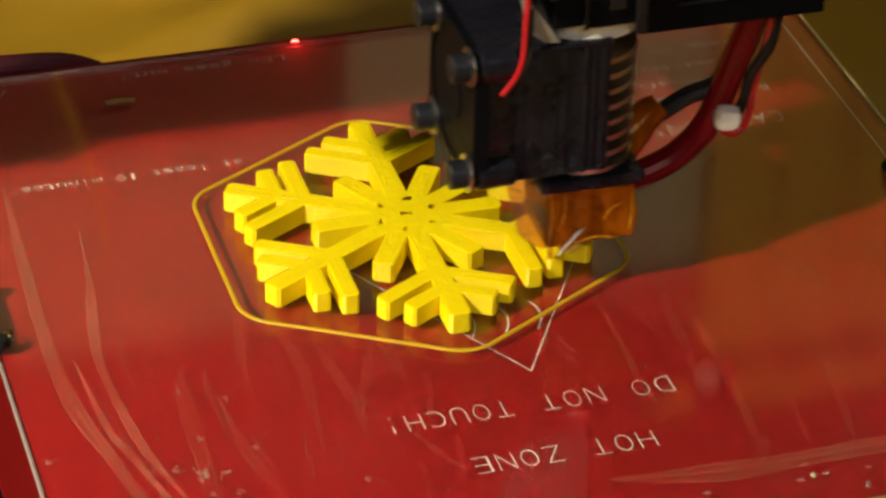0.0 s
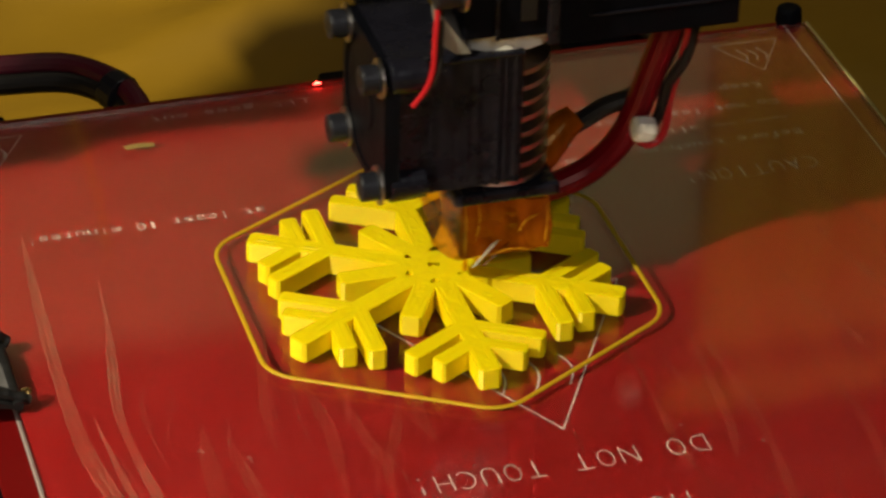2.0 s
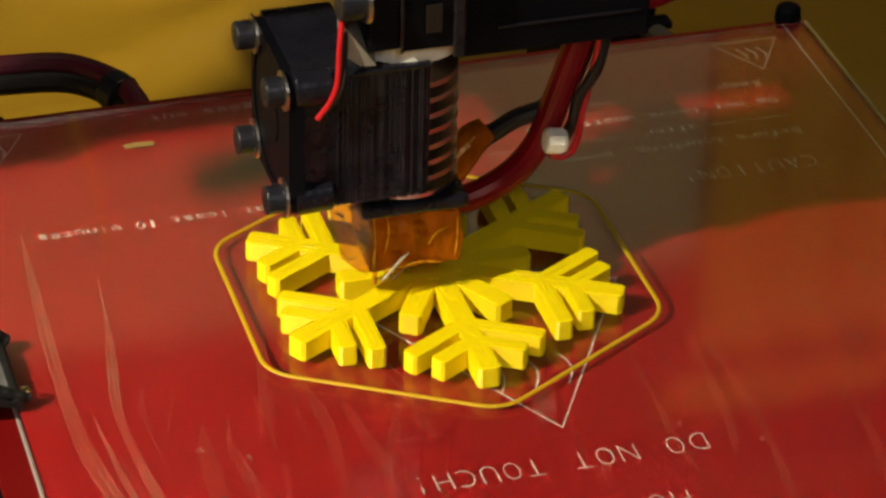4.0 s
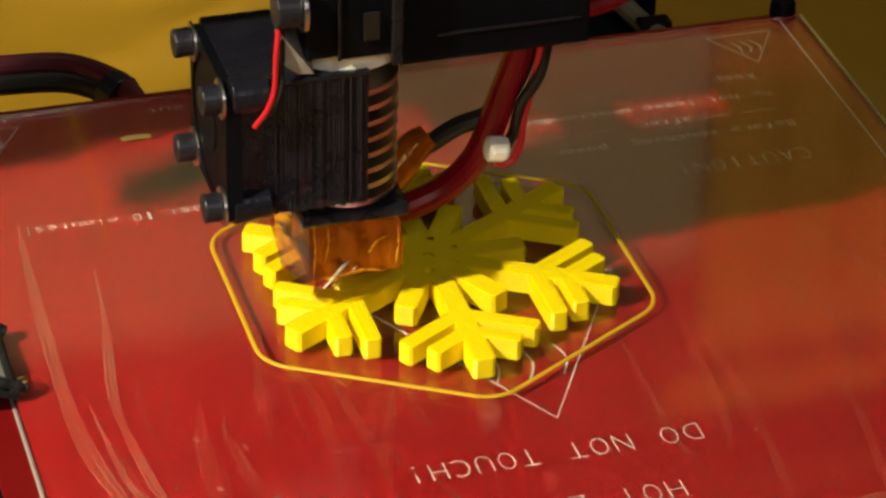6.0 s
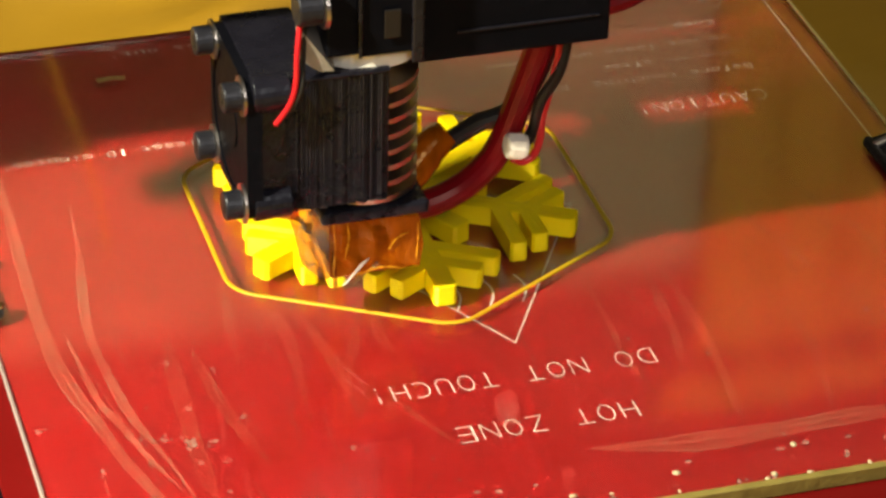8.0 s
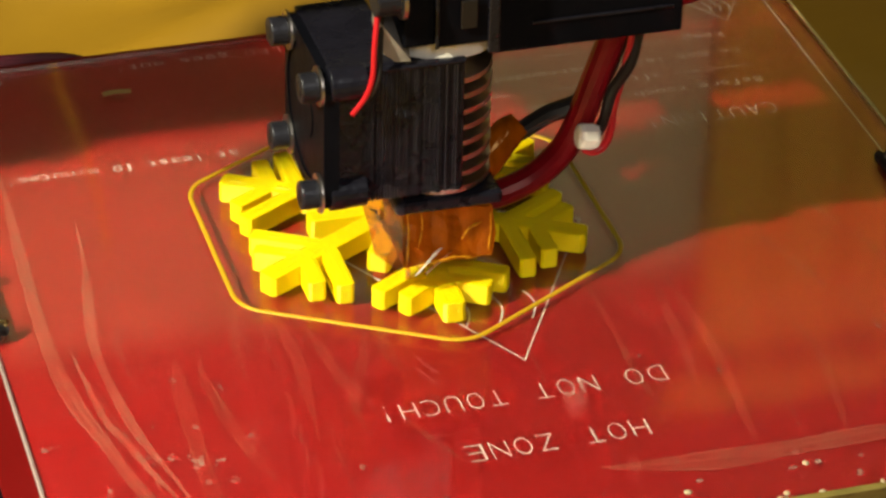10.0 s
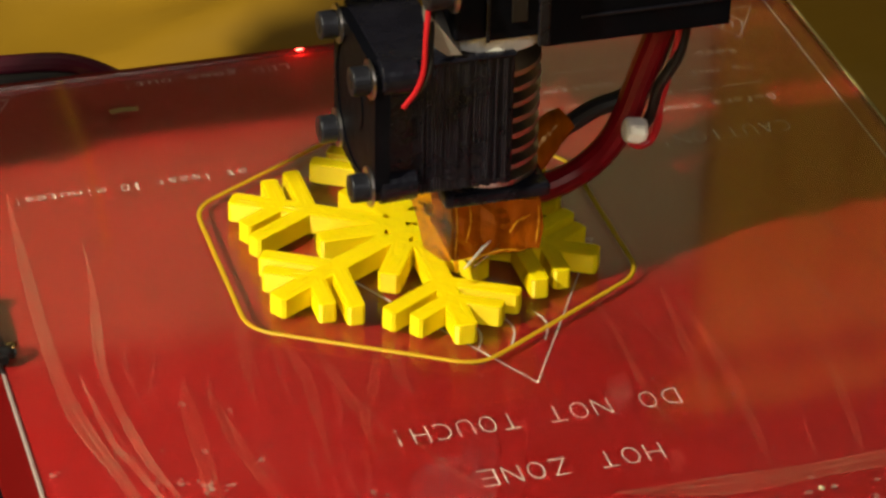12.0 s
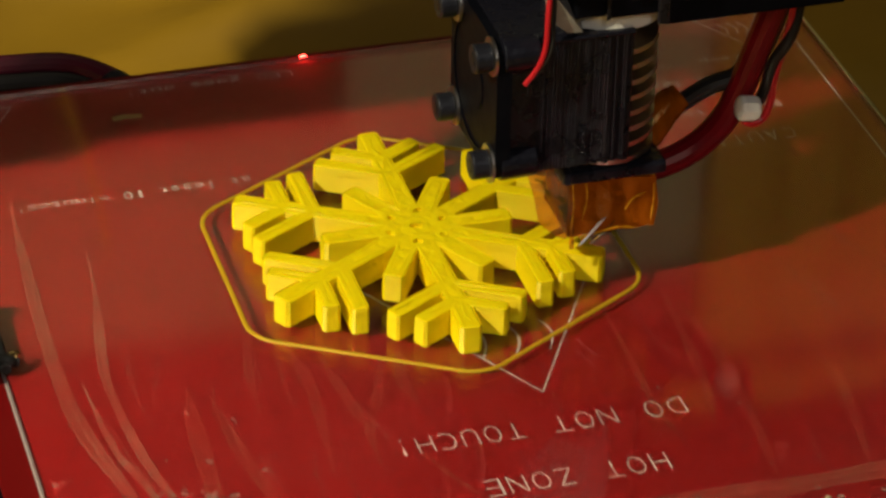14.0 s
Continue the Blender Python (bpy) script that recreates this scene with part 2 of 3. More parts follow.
            fold += 0.009 * (1 - abs(noise.noise(Vector((x * 7 + y * 9, y * 5 - x * 4, 3.1)))) * 2) + 0.003 * noise.noise(Vector((x * 40, y * 40, 2.0))) + 0.006 * (1 - 2 * abs(noise.noise(Vector((x * 14 - y * 6, y * 13 + x * 5, 6.4))))) ** 3
            vs.append(bm.verts.new((x, y, -0.062 + fold * min(1.0, max(0.0, (y - 0.12) * 5)))))
    for j in range(ny):
        for i in range(nx):
            a = j * (nx + 1) + i
            bm.faces.new((vs[a], vs[a + 1], vs[a + nx + 2], vs[a + nx + 1]))
    return solo("table_cover", bm, M_CLOTH, "yellow sheet with soft folds covering the table under the printer", "table cover", kind="structure", smooth=True)


sheet()


def wall(name, lo, hi, material=M_WALL):
    ob = new(name, mesh_of(name, box(lo, hi), material))
    return tagged(ob, kind="structure")


wall("floor", (-2000, -2000, -820), (2000, 2000, -760))
wall("wall_north", (-2000, 1200, -760), (2000, 1260, 2200))
wall("wall_south", (-2000, -1860, -760), (2000, -1800, 2200))
wall("wall_east", (1500, -1800, -760), (1560, 1200, 2200))
wall("wall_west", (-1560, -1800, -760), (-1500, 1200, 2200))
wall("ceiling", (-2000, -2000, 2200), (2000, 2000, 2260))


def boards():
    """What the glass mirrors: unseen stand-in panels and cloths, placed from where their reflections fall in the view.
    """
    b = thing("board_for_reflection", "pale panel standing in for what the glass mirrors, out of view", "board")
    part("panel", box((-500, 1190, 668), (541, 1201, 812), 2), M_PANEL, b)
    part("panel", box((300, 1190, 520), (541, 1201, 667), 2), M_PANEL, b)
    hangings = [(543, 900, 520, 884, M_OCHRE), (522, 900, 907, 930, M_OCHRE), (505, 900, 948, 974, M_OCHRE), (-160, 298, 440, 666, M_BROWN)]
    for x0, x1, z0, z1, cloth in hangings:
        c = thing("cloth_for_reflection", ("brown" if cloth is M_BROWN else "ochre") + " cloth standing in for what the glass mirrors, out of view", "hanging", "cloth hangings on the wall")
        bm = bmesh.new()
        n = 40
        front = [(x0 + (x1 - x0) * i / n, 1188 + 5 * math.sin(i * 1.1)) for i in range(n + 1)]
        a = [[bm.verts.new(Vector((x, y, z)) * MM) for x, y in front] for z in (z0, z1)]
        for i in range(n):
            bm.faces.new((a[0][i], a[0][i + 1], a[1][i + 1], a[1][i]))
        part("cloth", bm, cloth, c)
        part("rail", box((x0, 1192, z1 - 4), (x1, 1201, z1), 1), cloth, c)


boards()

# Unseen strand, placed so that its reflection draws a thin yellow line.
solo("mirrored_strand", tube([(-60, 452, -62), (-40, 450, 40), (-14, 450, 150), (6, 450, 225), (12, 449, 262)], 1.0, 10, 8), M_YELLOW, "unseen yellow strand standing in for a line mirrored in the glass", "filament")



def table():
    """The table under the sheet."""
    t = thing("table", "dark wooden table under the yellow sheet", "table")
    part("tabletop", box((-880, -780, -104), (880, 730, -82), 3), M_WALL, t)
    for x in (-840, 780):
        for y in (-740, 630):
            part("leg", box((x, y, -760), (x + 60, y + 60, -104.2), 3), M_WALL, t)


table()

BED = []  # all that rides on the moving bed


def rides(ob):
    BED.append(ob)
    return ob


# ---- heated bed: 214 mm board, glass plate of 200 mm, widened on one side to fit the camera's view ----
CX, CY = 9.1, -14.4


def heated_bed():
    bed = rides(thing("heated_bed", "red circuit board heater with white lettering under the glass", "heated bed"))
    z = -3.1
    part("circuit_board", box((CX - 107, CY - 107, z - 1.6), (CX + 107, CY + 107, z), 0.3, 1), M_PCB, bed)
    z += 0.03
    h = 100.9
    def silk(name, bm):
        ob = part(name, bm, M_SILK, bed)
        ob.location = (0.0007, 0.0024, 0)
        return ob

    for sx in (-h, h):
        silk("border_line", strokes([[(CX + sx, CY - h), (CX + sx, CY + h)]], 0.4, z))
    silk("lettering", lettering("DO", 34.5, 4.71, -65.3, -71.0, z))
    silk("lettering", lettering("NOT", 20.3, 4.71, -65.3, -71.0, z))
    silk("lettering", lettering("TOUCH!", 1.4, 4.5, -65.3, -71.0, z))
    silk("lettering", lettering("HOT", 25.2, 4.71, -82.0, -87.7, z))
    silk("lettering", lettering("ZONE", 6.2, 4.71, -82.0, -87.7, z))
    silk("lettering", lettering("at least 10 minutes!", -27.5, 2.59, 37.2, 34.2, z))
    silk("lettering", lettering("CAUTION!", 94.4, 4.0, 27.4, 22.6, z))
    silk("lettering", lettering("LED goes out!", -7.3, 3.04, 80.0, 77.4, z))
    silk("lettering", lettering("Before touching, power", 95.9, 2.6, 39.4, 36.6, z))
    silk("lettering", lettering("after", 74.0, 2.6, 46.4, 43.6, z))
    silk("lettering", lettering("Do not leave unattended", 95.6, 2.6, 53.4, 50.6, z))
    silk("lettering", lettering("Keep", 94.6, 2.6, 61.5, 58.7, z))
    silk("lettering", bars(96, 77, 45.1, 44.9, z, [5, 3]))
    silk("lettering", bars(58, 26, 45.1, 44.9, z, [4, 2, 5]))
    silk("lettering", bars(81, 30, 60.2, 60.0, z, [3, 4, 5, 3, 4]))
    silk("lettering", bars(40, -26, 85.3, 84.4, z, [4, 3, 6, 5, 3, 4]))
    # warning triangles, points towards the camera
    tri = [(-18.5, -9), (9.0, -57.0), (36.5, -9), (-18.5, -9)]
    silk("warning_triangle", strokes([tri], 0.6, z))
    wave = [(6 * 0 + 2.2 * math.sin(k / 3.0), -43 + k * 1.3) for k in range(9)]
    for dx in (-4, 3, 10):
        silk("heat_mark", strokes([[(x + dx + 5, y) for x, y in wave]], 0.4, z))
    for cx in (98.0, -79.8):
        silk("warning_triangle", strokes([[(cx - 8, 79.5), (cx, 66.0), (cx + 8, 79.5), (cx - 8, 79.5)]], 0.4, z))
        for dx in (-2.4, 0, 2.4):
            silk("heat_mark", strokes([[(cx + dx + 0.7 * math.sin(k / 2), 71 + k * 0.6) for k in range(10)]], 0.35, z))
    part("led", rod((-2.5, 86.9, -3.1), (-2.5, 86.9, -0.6), 1.1, 0.9, bevel=0.3), M_LED, bed, "glowing red indicator light")
    part("frame_plate", box((CX - 122, CY - 104, -12), (CX + 104, CY + 104, -7), 0.5), M_BLACKM, bed)
    for sx in (-103, 103):
        for sy in (-103, 103):
            part("bolt", rod((CX + sx, CY + sy, -8), (CX + sx, CY + sy, -2.2), 2.6, bevel=0.3), M_SCREW, bed)


heated_bed()


def glass_plate():
    g = rides(thing("glass_plate", "clear glass plate with dried glue streaks lying on the heater", "glass plate"))
    pane = part("pane", box((CX - 100, CY - 100, -2.98), (CX + 106.2, CY + 100, 0), 0.15, 1), M_GLASS, g)
    pane.visible_shadow = False
    rnd = random.Random(4)

    def streak(pts, w, name="glue_streak", z=0.02, strong=False):
        """A dried run of glue: a faint film between two brighter rims."""
        mid = [Vector((q.x, q.y)) for q in spline([(*p, 0) for p in pts], 10)]
        n = len(mid) - 1
        wid = [w * (0.3 + 0.7 * math.sin(math.pi * min(1, i / n * 0.85 + 0.12)) + 0.14 * math.sin(17 * i / n + w * 9)) * min(1, 0.06 + 4.5 * i / n) * min(1, 0.06 + 4.5 * (n - i) / n) for i in range(n + 1)]
        run = part(name, strokes([[tuple(q) for q in mid]], lambda k: wid[round(k * n)], z), M_FILM if strong else M_FILM_FAINT, g)
        for side in ((-0.5, 0.08, 0.5) if strong else (-0.5, 0.5)):
            rim = []
            for i, q in enumerate(mid):
                d = (mid[min(i + 1, n)] - mid[max(i - 1, 0)]).normalized()
                rim.append(tuple(q + Vector((-d.y, d.x)) * (side * wid[i] + 0.12 * math.sin(i * 1.7))))
            part("rim", strokes([rim], lambda k: 0.10 + 0.26 * math.sin(math.pi * k) * math.sin(9 * k + w) ** 2, z + 0.02), M_STREAK if strong else M_STREAK_FAINT, run)

    streak([(-79, 40), (-80.0, 21.3), (-81.2, -8.3), (-81.3, -34.1), (-79.8, -49.9), (-76.9, -63.5), (-74.5, -75.7), (-69.8, -91.8), (-66, -104)], 2.8, strong=True)
    streak([(-77.4, -30), (-75.6, -54.0), (-73.4, -62.5), (-70.2, -75.1), (-66, -88)], 1.3, z=0.03, strong=True)
    streak([(-67, 18), (-68.5, 0), (-70.4, -13.4), (-72.5, -30.1), (-71.9, -46.9), (-70.1, -62.9), (-66.5, -78), (-64, -92)], 1.7, strong=True)
    streak([(-58, -38), (-59.1, -48.3), (-60.2, -68.0), (-60.7, -85.0), (-60.3, -97)], 3.0)
    streak([(-54, -42), (-53, -58), (-51, -72), (-48, -84)], 2.2)
    streak([(-38, 10), (-38.9, -5.9), (-43.3, -27.1), (-45.1, -37.4), (-46, -50)], 1.6)
    streak([(-35.5, -28), (-34.7, -40.1), (-34.6, -46.5), (-37.3, -73.1)], 2.2)
    streak([(-30, -34), (-28.4, -50), (-27.3, -60.8)], 1.8)
    streak([(-18.2, -36), (-22.6, -49.7), (-27.0, -60.0), (-28, -72)], 1.6)
    streak([(-14, -34), (-16.5, -46), (-15.5, -54)], 2.0)
    streak([(44, -30), (42.1, -49.6), (40.6, -64.2), (37.6, -75.9)], 1.5)
    streak([(46, -34), (46.8, -48.6), (46.5, -67.9), (44.5, -85.9), (43.6, -94.6)], 1.5)
    streak([(66, -56), (66.7, -69.0), (64.0, -85.0), (61.7, -96.4)], 1.3)
    streak([(29.9, -30), (29.3, -54.9), (28.7, -67.4), (30.6, -82.2)], 0.8)
    streak([(70, -10), (71, -24), (75, -38), (78, -48)], 0.9)
    streak([(84, 4), (86, -14), (91, -30), (95, -44)], 0.9)
    streak([(-19.7, -68.8), (-16.5, -77.6), (-12.3, -86.5)], 0.7)
    streak([(12, -95), (23.1, -96.9), (35.3, -98.2), (52.8, -98.0), (69.6, -97.5), (88, -98)], 5.0, strong=True)
    streak([(-26, 70), (-12, 69), (2, 68), (22, 66)], 0.9)
    streak([(-34, 76), (-26, 72), (-14, 70)], 1.3)
    streak([(88, 30), (93, 6), (98, -10)], 0.8)
    # hair-fine runs
    for k in range(46):
        x, y, n = rnd.uniform(-84, 98), rnd.uniform(-96, -20), rnd.uniform(8, 26)
        if (Vector((x, y)) - Vector((-0.6, -0.6))).length < 46 or (-26 < x < 40 and -95 < y < -60):
            continue
        lean = rnd.uniform(-0.25, 0.25)
        pts = [(x + lean * n * q + 0.5 * math.sin(5 * q + k), y - n * q) for q in [i / 12 for i in range(13)]]
        part("fine_run", strokes([pts], lambda q: 0.05 + 0.16 * math.sin(math.pi * q) * math.sin(13 * q + k) ** 2, 0.03), M_STREAK, g)
    for k in range(110):
        x, y = rnd.uniform(-88, 100), rnd.uniform(-108, -60) if rnd.random() < 0.8 else rnd.uniform(-60, 70)
        n, r0 = rnd.randint(6, 9), rnd.choice((0.2, 0.25, 0.3, 0.4, 0.6)) * rnd.uniform(0.6, 1.2)
        if -26 < x < 40 and -90 < y < -62:
            continue
        bm = bmesh.new()
        bm.faces.new([bm.verts.new(Vector((x + r0 * rnd.uniform(0.5, 1.1) * math.cos(2 * math.pi * i / n), y + 1.5 * r0 * rnd.uniform(0.5, 1.1) * math.sin(2 * math.pi * i / n), 0.05)) * MM) for i in range(n)])
        part("glue_speck", bm, M_HAZE, g)
    # clumps of old glue flakes
    for x, y, size in ((-61.6, -75.7, 1.6), (-61.0, -73.0, 1.0), (-88.3, -62.3, 1.0), (-65.6, -71.2, 0.9), (-57.0, -74.1, 0.9), (-60.1, -46.0, 0.7), (-51.8, -50.6, 0.7), (-55.3, -80.7, 0.8), (-79.2, -78.7, 0.9), (-31.8, -83.2, 0.8), (-49.4, -67.6, 0.7), (-70.0, -70.4, 0.6), (-68.0, -70.9, 0.5)):
        for c in range(5):
            bm = bmesh.new()
            px, py, n = x + rnd.gauss(0, 0.55) * size, y + rnd.gauss(0, 0.9) * size, rnd.randint(5, 8)
            bm.faces.new([bm.verts.new(Vector((px + 0.5 * size * rnd.uniform(0.4, 1.1) * math.cos(2 * math.pi * q / n), py + 0.7 * size * rnd.uniform(0.4, 1.1) * math.sin(2 * math.pi * q / n), 0.05 + 0.012 * c)) * MM) for q in range(n)])
            part("glue_flake", bm, M_HAZE, g)
    part("tape_residue", strokes([[(-50.8, 68.4), (-48, 68.9), (-44.2, 68.4)]], 2.0, 0.05), M_TAPE, g)
    # lumps of old glue along the front edge
    for k in range(44):
        x, y = rnd.uniform(-60, 104), CY - 98.4 + 11 * rnd.random() ** 2.2
        bm = bmesh.new()
        bmesh.ops.create_icosphere(bm, subdivisions=1, radius=MM, matrix=Matrix.Translation((x * MM, y * MM, 0.1 * MM)) @ Matrix.Diagonal((rnd.uniform(0.3, 1.1), rnd.uniform(0.3, 0.9), rnd.uniform(0.15, 0.45), 1)))
        part("glue_lump", bm, rnd.choice((M_HAZE, M_HAZE, M_HAZE, M_HAZE, M_GLUE)), g, smooth=True)
    # Pale solid strip: the light caught along the side edge, painted on.
    part("edge_glint", box((CX + 106.25, CY - 100, -2.9), (CX + 106.85, CY + 100, 0.06), 0.1, 1), M_EDGE_GLINT, g, "pale strip painted for the light caught by the glass edge")
    # yellow-brown strip along the front edge
    part("front_strip", box((CX - 100, CY - 100.4, -2.9), (CX + 100, CY - 98.6, 0.12), 0.1, 1), M_FRONT_STRIP, g, "yellow-brown strip along the front glass edge")


glass_plate()


# ---- the print ----
def snowflake_outline():
    """Half a sector of 30 degrees, mirrored and turned: long arm along +y with two pairs of twigs, short arm at 30 degrees."""
    wl, ws, wb = 2.35, 2.38, 1.84
    tip, short = 39.6, 20.3
    c30, s30 = math.cos(radians(30)), math.sin(radians(30))
    ax, an = Vector((s30, c30)), Vector((c30, -s30))  # short arm's way, and its outer side

    def meet(p, d, q, e):
        k = ((q.x - p.x) * e.y - (q.y - p.y) * e.x) / (d.x * e.y - d.y * e.x)
        return p + d * k

    arm_p, arm_d = Vector((wl, 0)), Vector((0, 1))
    pts = [Vector((0, tip)), Vector((wl - 0.7, tip)), Vector((wl, tip - 0.7))]
    for base, length in ((28.6, 10.8), (22.4, 16.2)):
        d = Vector((math.sin(radians(60)), math.cos(radians(60))))
        n = Vector((-d.y, d.x))
        o = Vector((0, base))
        pts.append(meet(arm_p, arm_d, o + n * wb, d))
        e = o + d * length
        pts += [e + n * wb - d * 0.6, e + n * (wb - 0.6), e - n * (wb - 0.6), e - n * wb - d * 0.6]
        pts.append(meet(arm_p, arm_d, o - n * wb, d))
    pts.append(meet(arm_p, arm_d, -an * ws, ax))
    pts += [ax * (short - 0.7) - an * ws, ax * short - an * (ws - 0.7)]
    half = pts
    sector = [Vector((-p.x, p.y)) for p in reversed(half[1:])] + half
    out = []
    for k in range(6):
        a = -radians(60 * k)
        out += [Vector((p.x * math.cos(a) - p.y * math.sin(a), p.x * math.sin(a) + p.y * math.cos(a))) for p in sector]
    return out


def inset(poly, d):
    """The outline (clockwise) moved inwards by d, mitred."""
    n, out = len(poly), []
    for i in range(n):
        a, b, c = poly[i - 1], poly[i], poly[(i + 1) % n]
        e, f = (b - a), (c - b)
        e, f = e.normalized(), f.normalized()
        n1, n2 = Vector((e.y, -e.x)), Vector((f.y, -f.x))
        m = n1 + n2
        out.append(b + m * (d / max(0.35, 1 + n1.dot(n2))))
    return out


def printed_layers(shrink, z0, layers, rough):
    """A stack of printed layers in the snowflake's outline, from height z0 up."""
    poly = inset(snowflake_outline(), shrink)
    bm = bmesh.new()
    lh = 0.32
    rings = []

    def ring(d, z):
        wave = rough * 0.16 if z > z0 + layers * lh - 0.1 else 0.0
        rings.append([bm.verts.new(Vector((p.x - 0.6, p.y - 0.6, z + wave * noise.noise(Vector((p.x * 0.6, p.y * 0.6, 4))))) * MM) for p in inset(poly, d)])

    for k in range(layers):
        ring(0.08, z0 + k * lh), ring(0.0, z0 + k * lh + 0.1), ring(0.0, z0 + k * lh + 0.24)
    top = z0 + layers * lh
    for d, dz in ((0.09, -0.42), (0.25, -0.18), (0.48, -0.03), (0.66, -0.03), (0.82, 0.0), (1.08, 0.0), (1.28, -0.05), (1.46, -0.02)):
        ring(d, top + dz * (1.0 if rough > 0.8 else 0.55))
    n = len(poly)
    for a, b in zip(rings, rings[1:]):
        for i in range(n):
            bm.faces.new((a[i], a[(i + 1) % n], b[(i + 1) % n], b[i]))
    bm.faces.new(rings[0])
    # the cap, with seven small pits in the core
    zt = top - 0.02
    cap = inset(poly, 1.46)
    flat = [Vector((p.x, p.y)) for p in cap]
    ties = [(i, (i + 1) % n) for i in range(n)]
    holes = []
    for k in range(7):
        a0 = radians(60 * k + 15)
        c = Vector((0, 0)) if k == 6 else Vector((math.cos(a0), math.sin(a0))) * 6.3
        size = 1.45 if k == 6 else 1.15 + 0.3 * math.sin(k * 2.3)
        first = len(flat)
        for j in range(6):
            a = a0 + radians(60 * j)
            flat.append(c + Vector((math.cos(a), math.sin(a))) * size * (1 + 0.22 * math.sin(5.1 * j + 2.7 * k)))
        ties += [(first + j, first + (j + 1) % 6) for j in range(6)]
        holes.append((c, size * 0.8))

    def inside(q):
        hit = False
        for i in range(n):
            a, b = cap[i - 1], cap[i]
            if (a.y > q.y) != (b.y > q.y) and q.x < (b.x - a.x) * (q.y - a.y) / (b.y - a.y) + a.x:
                hit = not hit
        return hit

    fixed = len(flat)
    span = range(-44, 45)
    for gx in span:
        for gy in span:
            q = Vector((gx * 0.95 + 0.3 * noise.noise(Vector((gx * 1.7, gy * 1.3, z0))), gy * 0.95 + 0.3 * noise.noise(Vector((gx * 1.1, gy * 1.9, 5 + z0)))))
            if inside(q) and all((q - c).length > r + 0.6 for c, r in holes) and all((q - p).length > 0.35 for p in cap):
                flat.append(q)

    def lumps(v):
        """Uneven strands of the top layer, lying across the arms."""
        strand = math.sin((v.x * 0.7 + v.y * 0.72) * 5.2 + 1.5 * noise.noise(Vector((v.x * 0.3, v.y * 0.3, 2))))
        return rough * (0.04 * strand + 0.26 * noise.noise(Vector((v.x * 0.45, v.y * 0.45, 3 + z0))) + 0.14 * noise.noise(Vector((v.x * 1.1, v.y * 1.1, 8))))

    vs, _, fs, _, _, _ = geometry.delaunay_2d_cdt(flat, ties, [], 0, 1e-5)
    made = [bm.verts.new(Vector((v.x - 0.6, v.y - 0.6, zt + (lumps(v) if k >= fixed else 0))) * MM) for k, v in enumerate(vs)]
    for f in fs:
        q = sum((vs[i] for i in f), Vector((0, 0))) / len(f)
        if inside(q) and all((q - c).length > r * 0.8 for c, r in holes):
            bm.faces.new([made[i] for i in f])
    for k in range(7):
        up = [Vector((v.x - 0.6, v.y - 0.6)) for v in flat[n + 6 * k:n + 6 * k + 6]]
        a = [bm.verts.new(Vector((q.x, q.y, zt)) * MM) for q in up]
        b = [bm.verts.new(Vector((q.x, q.y, zt - 1.0)) * MM) for q in up]
        for j in range(6):
            bm.faces.new((a[j], a[(j + 1) % 6], b[(j + 1) % 6], b[j]))
        bm.faces.new(b)
    bmesh.ops.remove_doubles(bm, verts=bm.verts, dist=1e-6)
    return bm


flake = rides(thing("snowflake", "bright yellow plastic snowflake being printed on the glass", "snowflake"))
part("lower_slab", printed_layers(0.0, 0.0, 14, 0.55), M_YELLOW, flake)
fresh_layers = part("upper_slab", printed_layers(0.05, 14 * 0.32 - 0.06 - 5 * 0.32, 5, 1.0), M_YELLOW, flake)
LAYERS_TOP = 14 * 0.32


def skirt():
    """One line of filament round the print: a hexagon with round corners."""
    line = []
    R, rc = 41.6 / math.cos(radians(30)), 9.0
    for k in range(6):
        a = radians(90 - 60 * k)
        c = Vector((math.cos(a), math.sin(a))) * (R - rc / math.cos(radians(30)))
        for j in range(7):
            b = a + radians(30 - 10 * j)
            line.append(Vector((c.x + rc * math.cos(b), c.y + rc * math.sin(b), 0.16)))
    bm = bmesh.new()
    prof = [(-0.48, -0.14), (-0.43, 0.1), (-0.2, 0.2), (0.2, 0.2), (0.43, 0.1), (0.48, -0.14)]
    rings = []
    for i, p in enumerate(line):
        d = (line[(i + 1) % len(line)] - line[i - 1]).normalized()
        nrm = Vector((d.y, -d.x, 0))
        rings.append([bm.verts.new((p + nrm * u + Vector((0, 0, v))) * MM) for u, v in prof])
    for i in range(len(rings)):
        a, b = rings[i], rings[(i + 1) % len(rings)]
        for j in range(5):
            bm.faces.new((a[j], a[j + 1], b[j + 1], b[j]))
    rides(solo("skirt_line", bm, M_SKIRT, "thin yellow outline of plastic printed round the snowflake", "skirt", smooth=True))


skirt()


# ---- clips and cable on the bed ----
def binder_clip(x, y, turn, w, material=M_CLIP, folded=False, label="worn black binder clip gripping the bed edge"):
    """Local x points over the bed; spine outside."""
    c = rides(thing("binder_clip", label, "clip", "clips on the bed"))
    bm = bmesh.new()
    prof = [(9, 0.3), (8.6, 1.2), (4, 2.6), (-4, 6.5), (-6, 6.8), (-6.6, 5.5), (-6.6, -9.5), (-5, -10), (4, -6.5), (9, -5.6), (9, -5.0), (3.6, -5.6), (-5.4, -8.6), (-5.4, 5.2), (3.8, 1.5), (8.4, 0.3)]
    a = [bm.verts.new(Vector((px, -w / 2, pz)) * MM) for px, pz in prof]
    b = [bm.verts.new(Vector((px, w / 2, pz)) * MM) for px, pz in prof]
    for i in range(len(prof)):
        j = (i + 1) % len(prof)
        bm.faces.new((a[i], a[j], b[j], b[i]))
